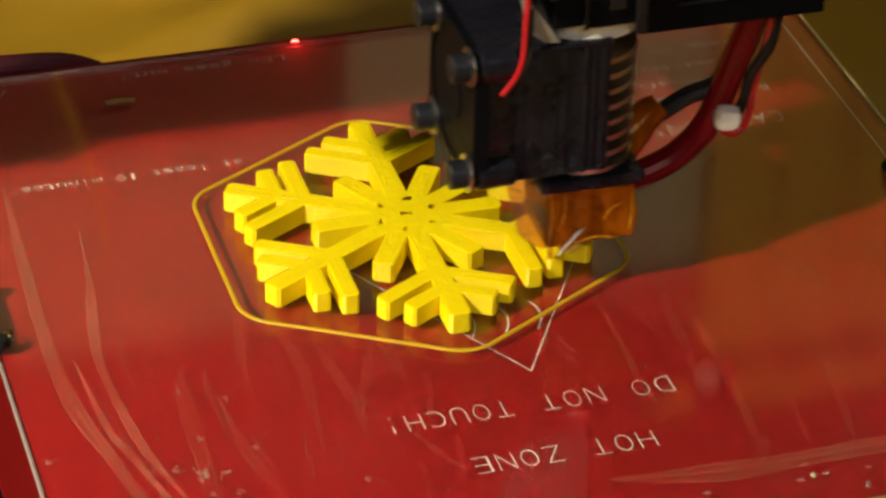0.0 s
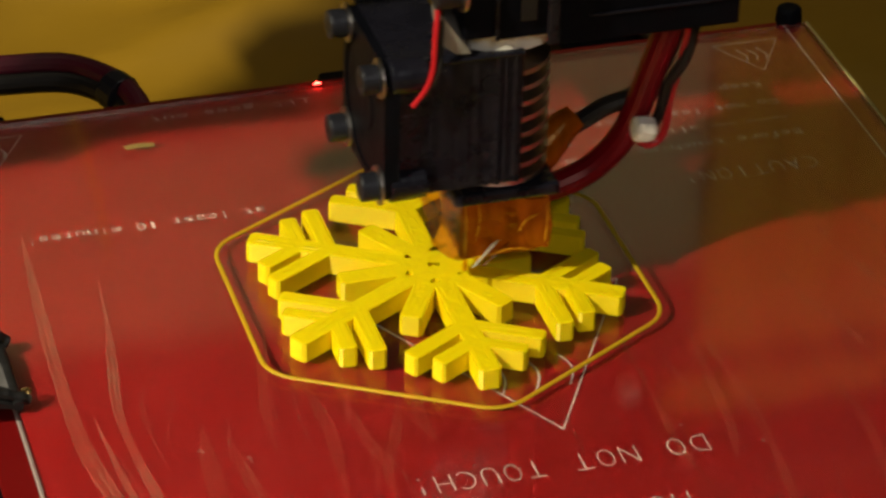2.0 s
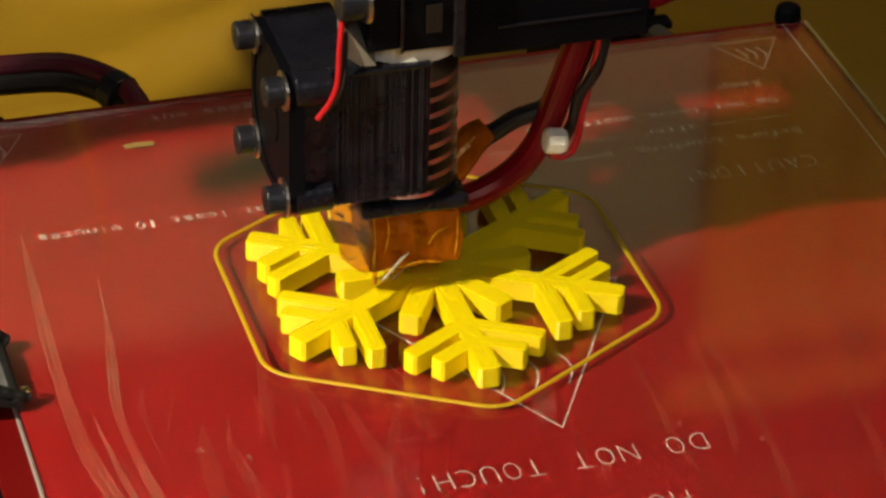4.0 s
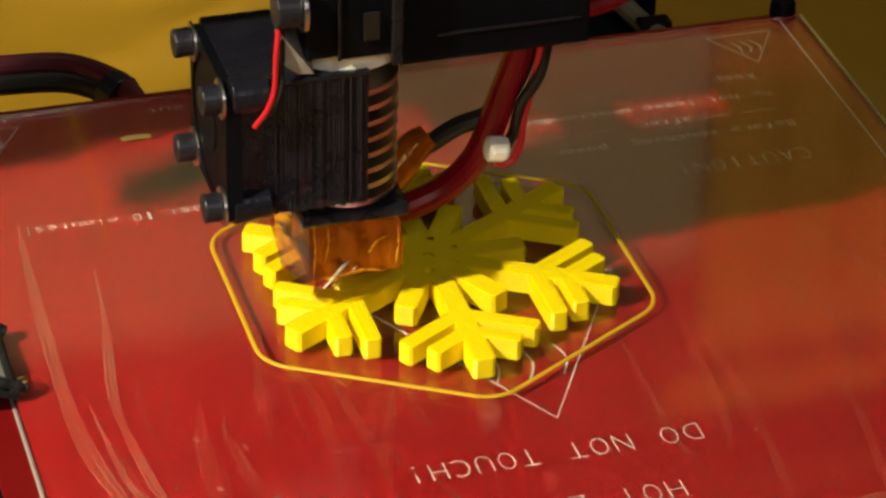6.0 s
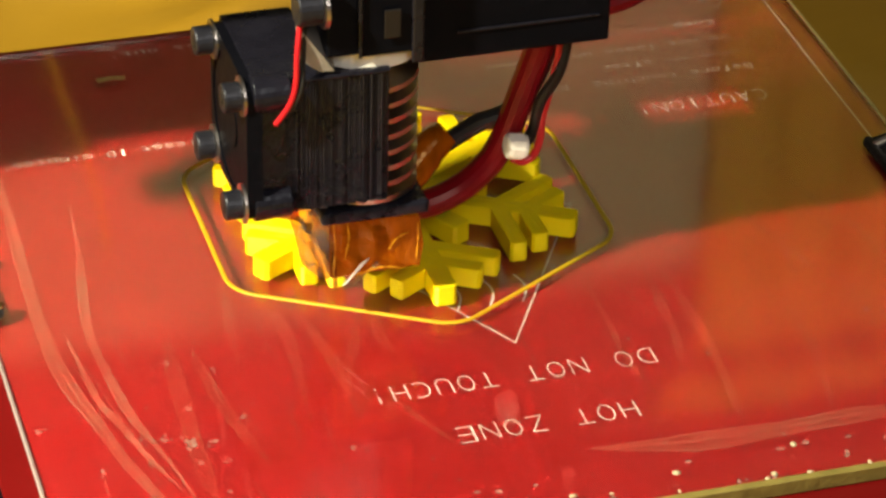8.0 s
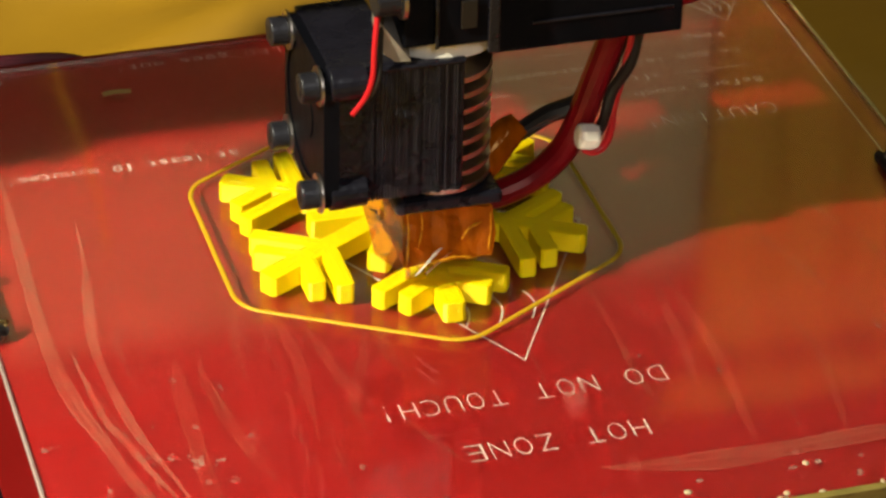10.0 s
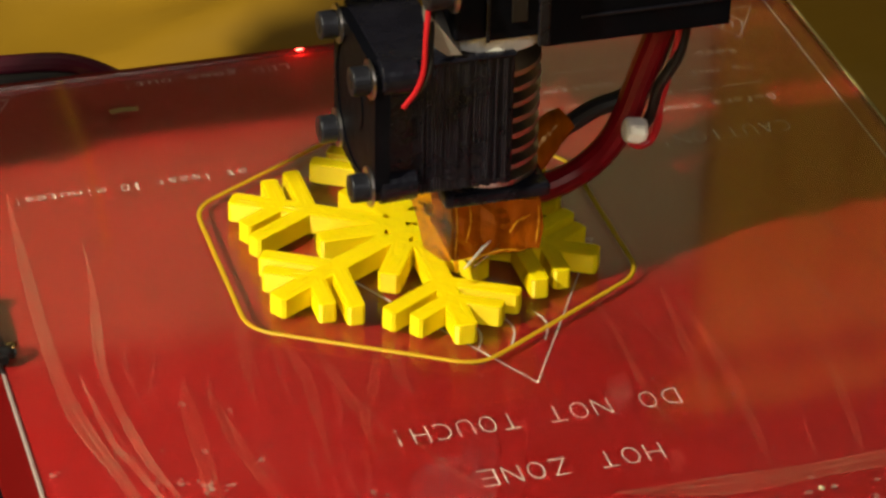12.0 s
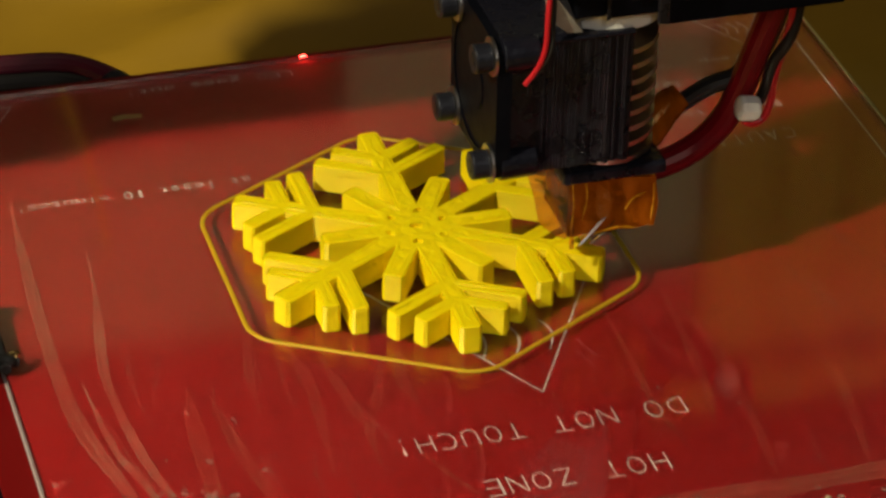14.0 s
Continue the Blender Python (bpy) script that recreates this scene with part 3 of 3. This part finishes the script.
    bm.faces.new(a), bm.faces.new(list(reversed(b)))
    part("spring", bm, material, c)
    part("rolled_lip", rod((8.0, -w / 2, 1.1), (8.0, w / 2, 1.1), 1.1, seg=12), material, c)
    if folded:
        part("lever_stub", tube([(9.6, w * 0.5, 1.4), (7.5, w * 0.5, 3.0), (3, w * 0.47, 4.6), (-4, w * 0.4, 8)], 1.5, 10, 6, wobble=0.1), material, c)
        part("lever_stub", tube([(10.4, -w * 0.4, 1.2), (8.6, -w * 0.42, 2.0), (3, -w * 0.4, 4.2), (-4, -w * 0.36, 8)], 1.2, 10, 6, wobble=0.1), material, c)
        bm = bmesh.new()
        rim = [(7.8, -5.5), (8.2, -1), (7.6, 3.5), (5, 4.2), (1, 3.0), (-2, 4), (-3, -3), (0, -5), (4, -4.4)]
        bm.faces.new([bm.verts.new(Vector((px, py, 2.75 + (4 - px) * 0.49 if px < 4 else 2.75 - (px - 4) * 0.31)) * MM) for px, py in rim])
        part("wire_end", tube([(9.6, -6.4, 1.6), (10.8, -7.2, 2.2), (10.6, -8.6, 2.4), (9.2, -8.8, 1.8)], 0.5, 8, 6), M_BRASS, c, "bent brass-coloured wire end")
        part("worn_patch", bm, M_SCUFF, c, "paint worn through to bare metal")
    else:
        bm = tube([(7.6, -w * 0.36, 1.6), (3, -w * 0.3, 4.4), (-3, -w * 0.22, 7.8), (-9, -w * 0.14, 11), (-11, 0, 12), (-9, w * 0.14, 11), (-3, w * 0.22, 7.8), (3, w * 0.3, 4.4), (7.6, w * 0.36, 1.6)], 0.8, 8, 5)
        part("wire_lever", bm, M_CLIPBRIGHT, c)
    c.matrix_basis = pose(x * MM, y * MM, 0, 0, 0, turn)
    return c


binder_clip(-98.9, -13, 0, 22, M_CLIP, True, "scuffed black binder clip with bare metal gripping the bed edge")
binder_clip(115.5, -12, 180, 20)


def frame_block(lo, hi, label):
    """A dark block of the frame standing on the sheet behind the bed."""
    c = thing("frame_block", label, "block", "blocks behind the bed")
    part("body", box(lo, hi, 1.2), M_BLACKM, c)
    part("foot", box((lo[0] - 3, lo[1] - 2, lo[2]), (hi[0] + 3, lo[1] - 0.1, lo[2] + 6), 0.6), M_BLACKM, c)


frame_block((6, 116, -64), (18.5, 131, -17), "black block of the frame on the sheet behind the bed")
frame_block((66, 114, -64), (91, 143, -17), "wide black block of the frame under a grey strap")
frame_block((70, 150, -64), (99, 166, 18), "tall black block standing on the sheet behind the bed")
st = thing("cable_strap", "grey strap over the black block behind the bed", "strap")
part("band", tube([(80, 160, -20), (83.5, 146, -13.5), (87, 128, -13.5), (90, 113.5, -14), (91.5, 110.5, -24), (91.5, 110.5, -62)], 2.6, 10, 8), M_STRAP, st)
part("buckle", box((84.5, 122, -12.6), (92.5, 127, -10.6), 0.6), M_BLACKM, st)
for x0, y0 in ((-5.5, 118), (56, 119)):
    cn = thing("wire_connector", "small pale connector behind the bed edge", "connector", "connectors behind the bed")
    part("shell", box((x0, y0, -62), (x0 + 6, y0 + 5, -18), 0.8), M_STRAP, cn)
    part("plug", box((x0 + 1, y0 + 1, -18), (x0 + 5, y0 + 4, -15), 0.4), M_CLIPBRIGHT, cn)
k = rides(thing("corner_knob", "small black knob at the far corner of the bed", "knob"))
part("cap", rod((112.4, 88.5, -1.6), (112.4, 88.5, 3.0), 3.3, 2.9, bevel=1.0), M_BLACKM, k)
part("stem", rod((112.4, 88.5, -7), (112.4, 88.5, -1.6), 1.2), M_STEEL, k)


def bed_cable():
    c = thing("bed_cable", "dark red and black heater cable looping behind the bed", "cable")
    loop = [(-150, 158, -28), (-110, 166, -26), (-78, 167, -25), (-63, 166, -25), (-49, 163.5, -25), (-40.5, 156.5, -25.5), (-36, 147.3, -26), (-35, 138.5, -28), (-39, 130, -31), (-50, 125, -34), (-66, 122, -36), (-90, 120, -38)]
    part("red_core", tube(loop, 2.9, 14, 10), M_CABLE, c)
    part("black_core", tube([(x - 0.5, y - 3.4, z - 3.0) for x, y, z in loop], 2.7, 14, 10), M_BLKWIRE, c)
    part("cable_tie", rod((-39.6, 153.5, -27.2), (-37.2, 149.0, -27.6), 5.0, seg=16, bevel=0.4), M_SCREW, c, "dull grey tie round the cable")
    part("thin_lead", tube([(-80, 134, -30), (-66, 136, -27), (-56, 131, -28), (-50, 122, -33)], 1.1, 10, 8), M_BLKWIRE, c)
    s = thing("cable_clamp", "dark clamp holding the cable behind the bed corner", "clamp")
    part("body", box((-92, 119, -64), (-69.5, 128, -16), 1.2), M_BLACKM, s)
    part("lug", box((-69.3, 120, -40), (-62, 127, -24), 1.0), M_SCREW, s)


bed_cable()


# ---- print head, local origin at the nozzle's tip ----
head = thing("print_head", "black hot end with fan, finned heat sink and taped block", "print head")


def print_head():
    # heater block and nozzle
    part("nozzle", rod((-1, 0, 0), (-1, 0, 2.6), 0.5, 2.4, 16, bm=rod((-1, 0, 2.6), (-1, 0, 6.5), 3.2, seg=6)), M_BRASS, head, "brass nozzle")
    bm = box((-7.5, -8, 6.4), (10.6, 8, 21), 0.9, 2)
    bmesh.ops.subdivide_edges(bm, edges=bm.edges, cuts=9, use_grid_fill=True)
    for v in bm.verts:
        q = v.co / MM
        v.co += Vector((noise.noise(q * 0.35), noise.noise(q * 0.35 + Vector((9, 1, 3))), noise.noise(q * 0.35 + Vector((2, 7, 5))))) * 0.55 * MM
        crease = 1 - 2 * abs(noise.noise(Vector((q.x * 0.34 + q.z * 0.12, q.y * 0.3, q.z * 0.5 - q.x * 0.2)) + Vector((4, 4, 4))))
        v.co += Vector((0, -0.22, 0.05)) * max(0, crease) ** 3 * MM
    part("heater_block", bm, M_KAPTON, head, "heater block wrapped in amber tape")

    def flap(name, pts, material, thick=0.25):
        bm = bmesh.new()
        a = [bm.verts.new(Vector(p) * MM) for p in pts]
        b = [bm.verts.new((Vector(p) + Vector((0, thick, 0))) * MM) for p in pts]
        bm.faces.new(a), bm.faces.new(list(reversed(b)))
        for i in range(len(pts)):
            j = (i + 1) % len(pts)
            bm.faces.new((a[i], a[j], b[j], b[i]))
        part(name, bm, material, head)

    flap("tape_flap", [(-15.6, -3, 23), (-11.5, -5, 22.5), (-7.6, -8.1, 21), (-7.6, -8.1, 6.5), (-9.5, -7, 6.8), (-12.5, -5, 9), (-13.5, -4, 15)], M_KAPTHIN)
    flap("tape_flap", [(-7.4, -8.3, 17), (-6.8, -8.6, 17), (-6.0, -8.6, 4.2), (-6.9, -8.4, 4.0)], M_KAPTHIN)
    # This white flap is a painted glint on the amber tape.
    flap("tape_flap", [(-5.2, -9.3, 5.2), (-4.2, -9.0, 5.5), (-1.2, -8.9, 8.8), (0.4, -8.8, 10.6), (-1.2, -9.0, 9.8), (-3.2, -9.2, 7.4)], M_PAINTED_SHEEN)
    flap("tape_flap", [(-3.2, -8.9, 5.0), (-2.8, -9.1, 5.1), (2.6, -8.8, 9.6), (2.2, -8.7, 9.8)], M_KAPTHIN)
    flap("tape_flap", [(3.0, -8.3, 19.5), (10.7, -8.9, 19.0), (11.6, -8.9, 12.5), (10.9, -8.8, 7.2), (6.5, -8.6, 8.4)], M_KAPTON)
    # tape creases in a brighter gold that stands in for their highlights
    for pts in ([(-6.9, -8.5, 20), (-6.6, -8.8, 14), (-7.0, -8.6, 7)], [(-4.2, -8.6, 20.4), (-3.8, -8.8, 16), (-4.6, -8.7, 11)], [(10.2, -8.6, 20), (10.5, -8.9, 14), (10.0, -8.6, 7)],
                [(-7, -8.6, 19.6), (1, -8.7, 20.2), (10, -8.7, 19.4)], [(-2, -8.7, 7.2), (3, -8.9, 8.2), (8, -8.7, 7.0)], [(4.5, -8.7, 12), (6.0, -8.9, 14.5), (8.6, -8.8, 15.6)]):
        part("tape_crease_glint", tube(pts, 0.16, 8, 6, wobble=0.6), M_GOLD, head)
    part("tape_lump", tube([(9, 3, 19.5), (13.5, 4, 23), (17.5, 5, 26.5), (20.5, 5.5, 28.5)], 4.6, 16, 6, taper=0.6, wobble=0.03), M_KAPTON, head, smooth=True)
    # heat sink
    bm = rod((1.2, 0, 20), (1.2, 0, 58), 4.2)
    part("core", bm, M_ALU, head)
    for k in range(8):
        z = 24.4 + k * 3.5
        part("fin", rod((1.2, 0, z), (1.2, 0, z + 1.1), 10.9, seg=40), M_ALU, head)
    # White non-metal on the silver collar stands in for its reflections.
    part("collar", rod((1.2, 0, 55.4), (1.2, 0, 59.3), 12.2, 11.6, 40, 0.3), M_PAINTED_SHEEN, head, "silver collar of the heat sink")
    # shroud with upright ribs on its face
    bm = box((-18.2, -12.6, 26.6), (3.2, 9, 55.0), 0.5)
    part("shroud", bm, M_BLACK, head, "black printed fan shroud with fine layer lines")
    rnd = random.Random(2)
    x = -17.9
    while x < 2.7:
        d = rnd.uniform(0.05, 0.40)
        w = rnd.uniform(0.45, 0.62)
        part("rib", box((x, -12.9 - d, 26.4 + rnd.uniform(0, 0.4)), (x + w - 0.1, -12.4, 55.2 + rnd.uniform(-0.1, 0.2)), 0.12, 1), M_BLACK, head)
        x += w
    part("rim", box((-17.9, -13.4, 55.0), (3.2, -11.4, 56.0), 0.4), M_BLACK, head)
    part("cheek", box((2.3, 7, 26.6), (12.0, 10.5, 52), 0.6), M_BLACK, head)
    part("foot", box((-10, -11.5, 21.0), (12.0, 9, 24.0), 0.8), M_BLACK, head)
    # duct between fan and shroud
    bm = box((-23.4, -13.2, 27.8), (-17, 13.6, 55.2), 0.8)
    part("duct", bm, M_BLACK, head)
    for y, z in ((-12, 53.3), (-12, 29.4), (12, 52.9), (12, 29.2)):
        part("boss", rod((-24.2, y, z), (-16.6, y, z), 3.8, 3.5, 24, 0.4), M_BLACK, head)
        part("washer", rod((-26.2, y, z), (-25.7, y, z), 4.0, seg=28), M_STEEL, head)
        s = part("screw", rod((-29.8, y, z), (-26.2, y, z), 2.9, seg=24, bevel=0.4), M_SCREW, head)
        # A raised dark hexagon stands for the shade in the hollow socket.
        part("socket_shade", rod((-29.95, y, z), (-29.7, y, z), 1.6, seg=6), M_BLKWIRE, s)
    # fan: square frame with a round opening
    bm = bmesh.new()
    n = 48
    loops = []
    for x, rr in ((-25.7, 0), (-25.7, 1), (-22.6, 1), (-22.6, 0)):
        lp = []
        for i in range(n):
            a = 2 * math.pi * i / n
            if rr:
                y, z = 13.6 * math.cos(a), 13.6 * math.sin(a)
            else:
                k = min(1 / max(abs(math.cos(a)), 1e-6), 1 / max(abs(math.sin(a)), 1e-6))
                k = min(k, 1.32)
                y, z = 15.2 * k * math.cos(a), 15.2 * k * math.sin(a)
            lp.append(bm.verts.new(Vector((x, y, 41.3 + z)) * MM))
        loops.append(lp)
    for q in range(4):
        a, b = loops[q], loops[(q + 1) % 4]
        for i in range(n):
            bm.faces.new((a[i], a[(i + 1) % n], b[(i + 1) % n], b[i]))
    fan = part("fan_frame", bm, M_BLACKM, head)
    part("fan_guard", rod((-25.3, 0, 41.3), (-23.5, 0, 41.3), 13.55, seg=48), M_BLACKM, fan)
    part("fan_hub", rod((-25.6, 0, 41.3), (-25.32, 0, 41.3), 5.5, seg=32), M_BLACKM, fan)
    # bracket and carriage arm above
    part("bracket", box((-9.4, -13, 59.6), (-3.0, 6, 118), 0.5), M_BLACKM, head)
    part("bracket", box((-3.0, -14.0, 59.4), (9.4, 8, 118), 0.5), M_BLACKM, head)
    part("edge_rib", box((-3.6, -14.6, 59.5), (-2.8, -14.2, 118), 0.2), M_BLACK, head)
    part("edge_rib", box((7.0, -14.6, 57.2), (9.4, -13.6, 118), 0.4), M_BLACK, head)
    part("slot", box((1.4, -14.9, 63.4), (4.6, -14.5, 69.4), 0.15), M_BLKWIRE, head)
    part("arm", box((9.3, -10.5, 54.5), (48.2, 12, 118), 0.6), M_BLACKM, head, "black carriage arm")
    # Unseen blocks added above the view, shaped to cast the head's shadows.
    part("shade_block", box((6, -18, 103), (56, 49, 180), 2), M_BLACKM, head, "unseen black block above the arm, added to cast shade")
    part("shade_bar", box((-62, -2, 90), (-9.5, 3, 118), 1), M_BLACKM, head)
    bm = bmesh.new()
    plan = [(-160, -14), (-162.5, -9), (-160, -3), (-150, 2), (-118, 10), (-120, 1), (-150, -12)]
    lower, upper = [[bm.verts.new(Vector((x, y, z)) * MM) for x, y in plan] for z in (143, 148)]
    bm.faces.new(lower), bm.faces.new(upper)
    for q in range(len(plan)):
        bm.faces.new((lower[q], lower[(q + 1) % len(plan)], upper[(q + 1) % len(plan)], upper[q]))
    part("shade_wing", bm, M_BLACKM, head)
    part("shade_wing_rod", tube([(-121, 5, 145.5), (-90, 6, 142), (-62, 4, 124), (-56, 1, 112)], 1.5, 10, 6), M_BLACKM, head)
    part("shade_plate", box((-57, 20, 92), (0, 39, 102), 1), M_BLACKM, head)
    part("shade_plate", box((0.2, 12.2, 92), (22, 39, 102), 1), M_BLACKM, head)
    part("shade_plate_link", box((-30, 3.2, 94), (-25, 19.8, 97), 0.6), M_BLACKM, head)
    part("seam", box((17, -10.9, 60.2), (46, -10.3, 60.8), 0.15), M_BLACK, head)
    bm = bmesh.new()
    pl = [(-14.6, -13, 66.5), (-10.4, -13.2, 60.6), (-8.0, -13.4, 57.0), (-11.0, -13, 57.0), (-14.6, -12.5, 60)]
    a = [bm.verts.new(Vector(p) * MM) for p in pl]
    b = [bm.verts.new((Vector(p) + Vector((1.5, 9, 1.5))) * MM) for p in pl]
    bm.faces.new(a), bm.faces.new(list(reversed(b)))
    for i in range(len(pl)):
        bm.faces.new((a[i], a[(i + 1) % 5], b[(i + 1) % 5], b[i]))
    part("duct_lid", box((-24.0, -12.4, 54.8), (-9.6, 15, 56.6), 0.5), M_BLACK, head)
    part("angle_plate", bm, M_PLATE, head, "dull silver angled plate")
    part("washer", rod((-10.6, -13, 71.2), (-9.8, -13, 71.2), 4.6, seg=28), M_STEEL, head)
    part("screw", rod((-15.6, -13, 71.2), (-10.6, -13, 71.2), 3.6, seg=24, bevel=0.5), M_SCREW, head)
    # wiring
    def back(points, d=4.0):
        return [(x + 0.31 * d, y + d, z - 0.66 * d) for x, y, z in points]

    part("red_sleeve", tube(back([(41, 1, 60), (37.8, 0, 50), (34.2, 0, 39), (31.0, 0, 29.5), (27.5, 0, 23.5), (22.0, 0, 18.8), (15.5, 0, 16.2), (10, 1, 15)]), 2.9, 14, 8), M_REDTUBE, head, "dark red heater sleeve")
    part("black_wire", tube(back([(43, 3, 60), (40.5, 2, 50), (37.2, 2, 40), (32, 2, 34), (26, 3, 31.5), (20, 4, 27.5), (15.5, 5, 25)]), 2.0, 12, 8), M_BLKWIRE, head)
    part("thin_red_wire", tube(back([(31.5, -3.5, 26.2), (33.5, -3.6, 25.2), (36.0, -3.4, 26.2), (37.4, -3, 29.5), (37.9, -2.5, 34), (39.2, -2, 39), (41.0, -2, 48), (42, 0, 56)]), 0.8, 10, 8), M_REDWIRE, head)
    part("thin_black_wire", tube(back([(34.5, -1.8, 28), (36.4, -2, 32), (37.4, -2.4, 38), (41.2, -2.6, 45), (44, 0, 56)]), 1.2, 10, 8), M_BLKWIRE, head)
    bm = rod(*back([(29.6, -4.5, 30.0), (34.2, -4.5, 29.2)]), 2.75, seg=9, bevel=1.1)
    part("cable_tie", bm, M_WHITE, head, "white cable tie head")
    part("fan_lead_red", tube([(-14.6, -12.5, 67), (-15.6, -14.5, 62), (-16.2, -15.5, 56), (-17.6, -15.8, 52), (-20.2, -15.6, 48.2)], 0.55, 10, 8), M_REDWIRE, head)
    part("fan_lead_black", tube([(-13.6, -12, 67), (-14.2, -13.5, 61), (-14.9, -15.4, 56), (-16.2, -15.6, 52.5), (-18.4, -15.2, 49.4)], 0.55, 10, 8), M_BLKWIRE, head)
    part("rear_red_wire", tube([(44, 6, 57), (50, 5.9, 53.6), (54.5, 5.9, 53.4), (59, 5.9, 54.8), (64, 6, 58), (72, 8, 67)], 2.2, 12, 8), M_REDTUBE, head)
    part("rear_black_wire", tube([(44, 8, 60), (50, 8, 57), (55, 8, 57), (60, 8.2, 59), (66, 9, 64), (74, 11, 74)], 2.0, 12, 8), M_BLKWIRE, head)
    part("wire_tip", rod((48.3, 4.5, 51.4), (50.8, 4.5, 52.2), 1.0, seg=10), M_WHITE, head)


print_head()


# ---- unseen frame, added and sized to cast shade on the bed and sheet ----
def shade_casters():
    g = thing("shade_frame", "unseen stand-in for the printer frame, shaped to cast shade on the bed", "printer frame")
    part("shade_beam", box((-230, 48, 78), (230, 56, 90), 1), M_BLACKM, g)
    part("shade_guard", box((-230, 43, 78), (-132, 47.8, 90), 1), M_BLACKM, g)
    part("side_shade", box((-230, 56.5, 78), (-60, 91, 90), 1), M_BLACKM, g)
    for x in (-230, 215):
        part("upright", box((x, 37, -62), (x + 15, 54, 240), 1), M_BLACKM, g)
    part("top_shade", box((-169, 33, 140), (213, 103, 152), 1), M_BLACKM, g)


shade_casters()

# ---- movement ----
BED_ROWS = [
    (0, 31), (0.1, 32.2), (0.2, 26.5), (0.3, 30.2), (0.4, 28), (0.5, 22.9),
    (0.6, 20.9), (0.7, 14.8), (0.8, 18.2), (0.9, 16.8), (1, 9.2), (1.1, 12.7),
    (1.2, 4.8), (1.3, 2.1), (1.4, -0.9), (1.5, 0), (1.6, 4.8), (1.7, -2.6),
    (1.8, -2.6), (1.9, 4.8), (2, 10.5), (2.2, 5.3), (2.7, 11), (3.2, 4),
    (3.8, 12), (4.3, 9.2), (4.5, 9.2), (4.7, -0.1), (5, -2.8), (5.1, 7.5),
    (5.5, 12.4), (6, 14.4), (6.5, 30.3), (7, 30.8), (7.5, 44.1), (7.7, 44),
    (8.2, 40), (8.8, 49), (9.3, 42), (9.8, 48.2), (10, 35), (10.1, 38.2),
    (10.2, 37.6), (10.4, 34.5), (10.5, 38.1), (10.7, 50.6), (11, 43.9), (11.2, 40.1),
    (11.3, 35.3), (11.5, 33.2), (11.6, 32.4), (11.8, 27.3), (11.9, 27.1), (12, 26.8),
    (12.2, 20.9), (12.3, 19.8), (12.4, 15.6), (12.5, 13.2), (12.6, 17.8), (12.7, 13.7),
    (12.8, 13.9), (12.9, 14.5), (13, 14.8), (13.3, 12.3), (13.4, 7.5), (13.5, 1),
    (13.6, -2.7), (13.8, 8.3), (14, 23.5),
]
HEAD_ROWS = [
    (0, 55.1, 0), (0.1, 48.2, 0), (0.2, 55.3, 0), (0.3, 45.9, 0), (0.4, 37.5, 0), (0.5, 39.1, 0),
    (0.6, 35.5, 0), (0.7, 38.4, 0), (0.8, 48.3, 0), (0.9, 52.5, 0), (1, 47.3, 0), (1.1, 55.1, 0),
    (1.2, 52.8, 0), (1.3, 51.7, 0), (1.4, 48.6, 0), (1.5, 46.3, 0), (1.6, 45.3, 0), (1.7, 41.2, 0),
    (1.8, 41.7, 0), (1.9, 42, 0), (2, 37.1, 0), (2.1, 31.4, 0), (2.2, 34, 0), (2.7, 26, 0),
    (3.3, 31, 0), (3.8, 20, 0), (4.3, 14.2, 0), (4.5, 6.7, 0), (4.7, 2.7, 0), (5, -0.1, 0),
    (5.1, -1.9, 0), (5.5, -6.6, 0), (6, 5.9, 0), (6.5, 3.8, 0), (7, -9.7, 0), (7.5, -0.1, 0),
    (7.7, 3.6, 0), (8.2, 12, 0), (8.7, 9, 0), (9.2, 22, 0), (9.8, 31.2, 0), (10, 25.1, 0),
    (10.1, 30, 0), (10.4, 36.6, 0), (10.5, 41.7, 0), (10.7, 44.4, 0), (11, 49.1, 0), (11.3, 50.8, 0),
    (11.5, 49.8, 0), (11.6, 49.4, 0), (11.9, 42.7, 0), (12, 35.2, 0), (12.2, 41.8, 0), (12.5, 45.9, 0),
    (12.6, 52.5, 0), (12.7, 38.7, 1.62), (12.8, 36.6, 1.62), (13, 36.6, 1.62), (13.1, 34.7, 1.62), (13.4, 49.1, 1.62),
    (13.5, 54.6, 1.62), (13.6, 55.3, 1.62), (13.8, 58.9, 1.62), (14, 59.6, 1.62),
]


def motions():
    for ob in BED:
        base = ob.matrix_basis.copy()
        walk(ob, [(t, Matrix.Translation((0, s * MM, 0)) @ base) for t, s in BED_ROWS])
    # the print has gained five layers late on
    grown = 1.62 * MM
    walk(fresh_layers, [(0, pose(0, 0, 0)), (12.6, pose(0, 0, 0)), (12.7, pose(0, 0, grown)), (14.0, pose(0, 0, grown))])
    walk(head, [(t, pose((-27.8 + d) * MM, 8.1 * MM, (LAYERS_TOP + 0.15 + lift) * MM)) for t, d, lift in HEAD_ROWS])


motions()
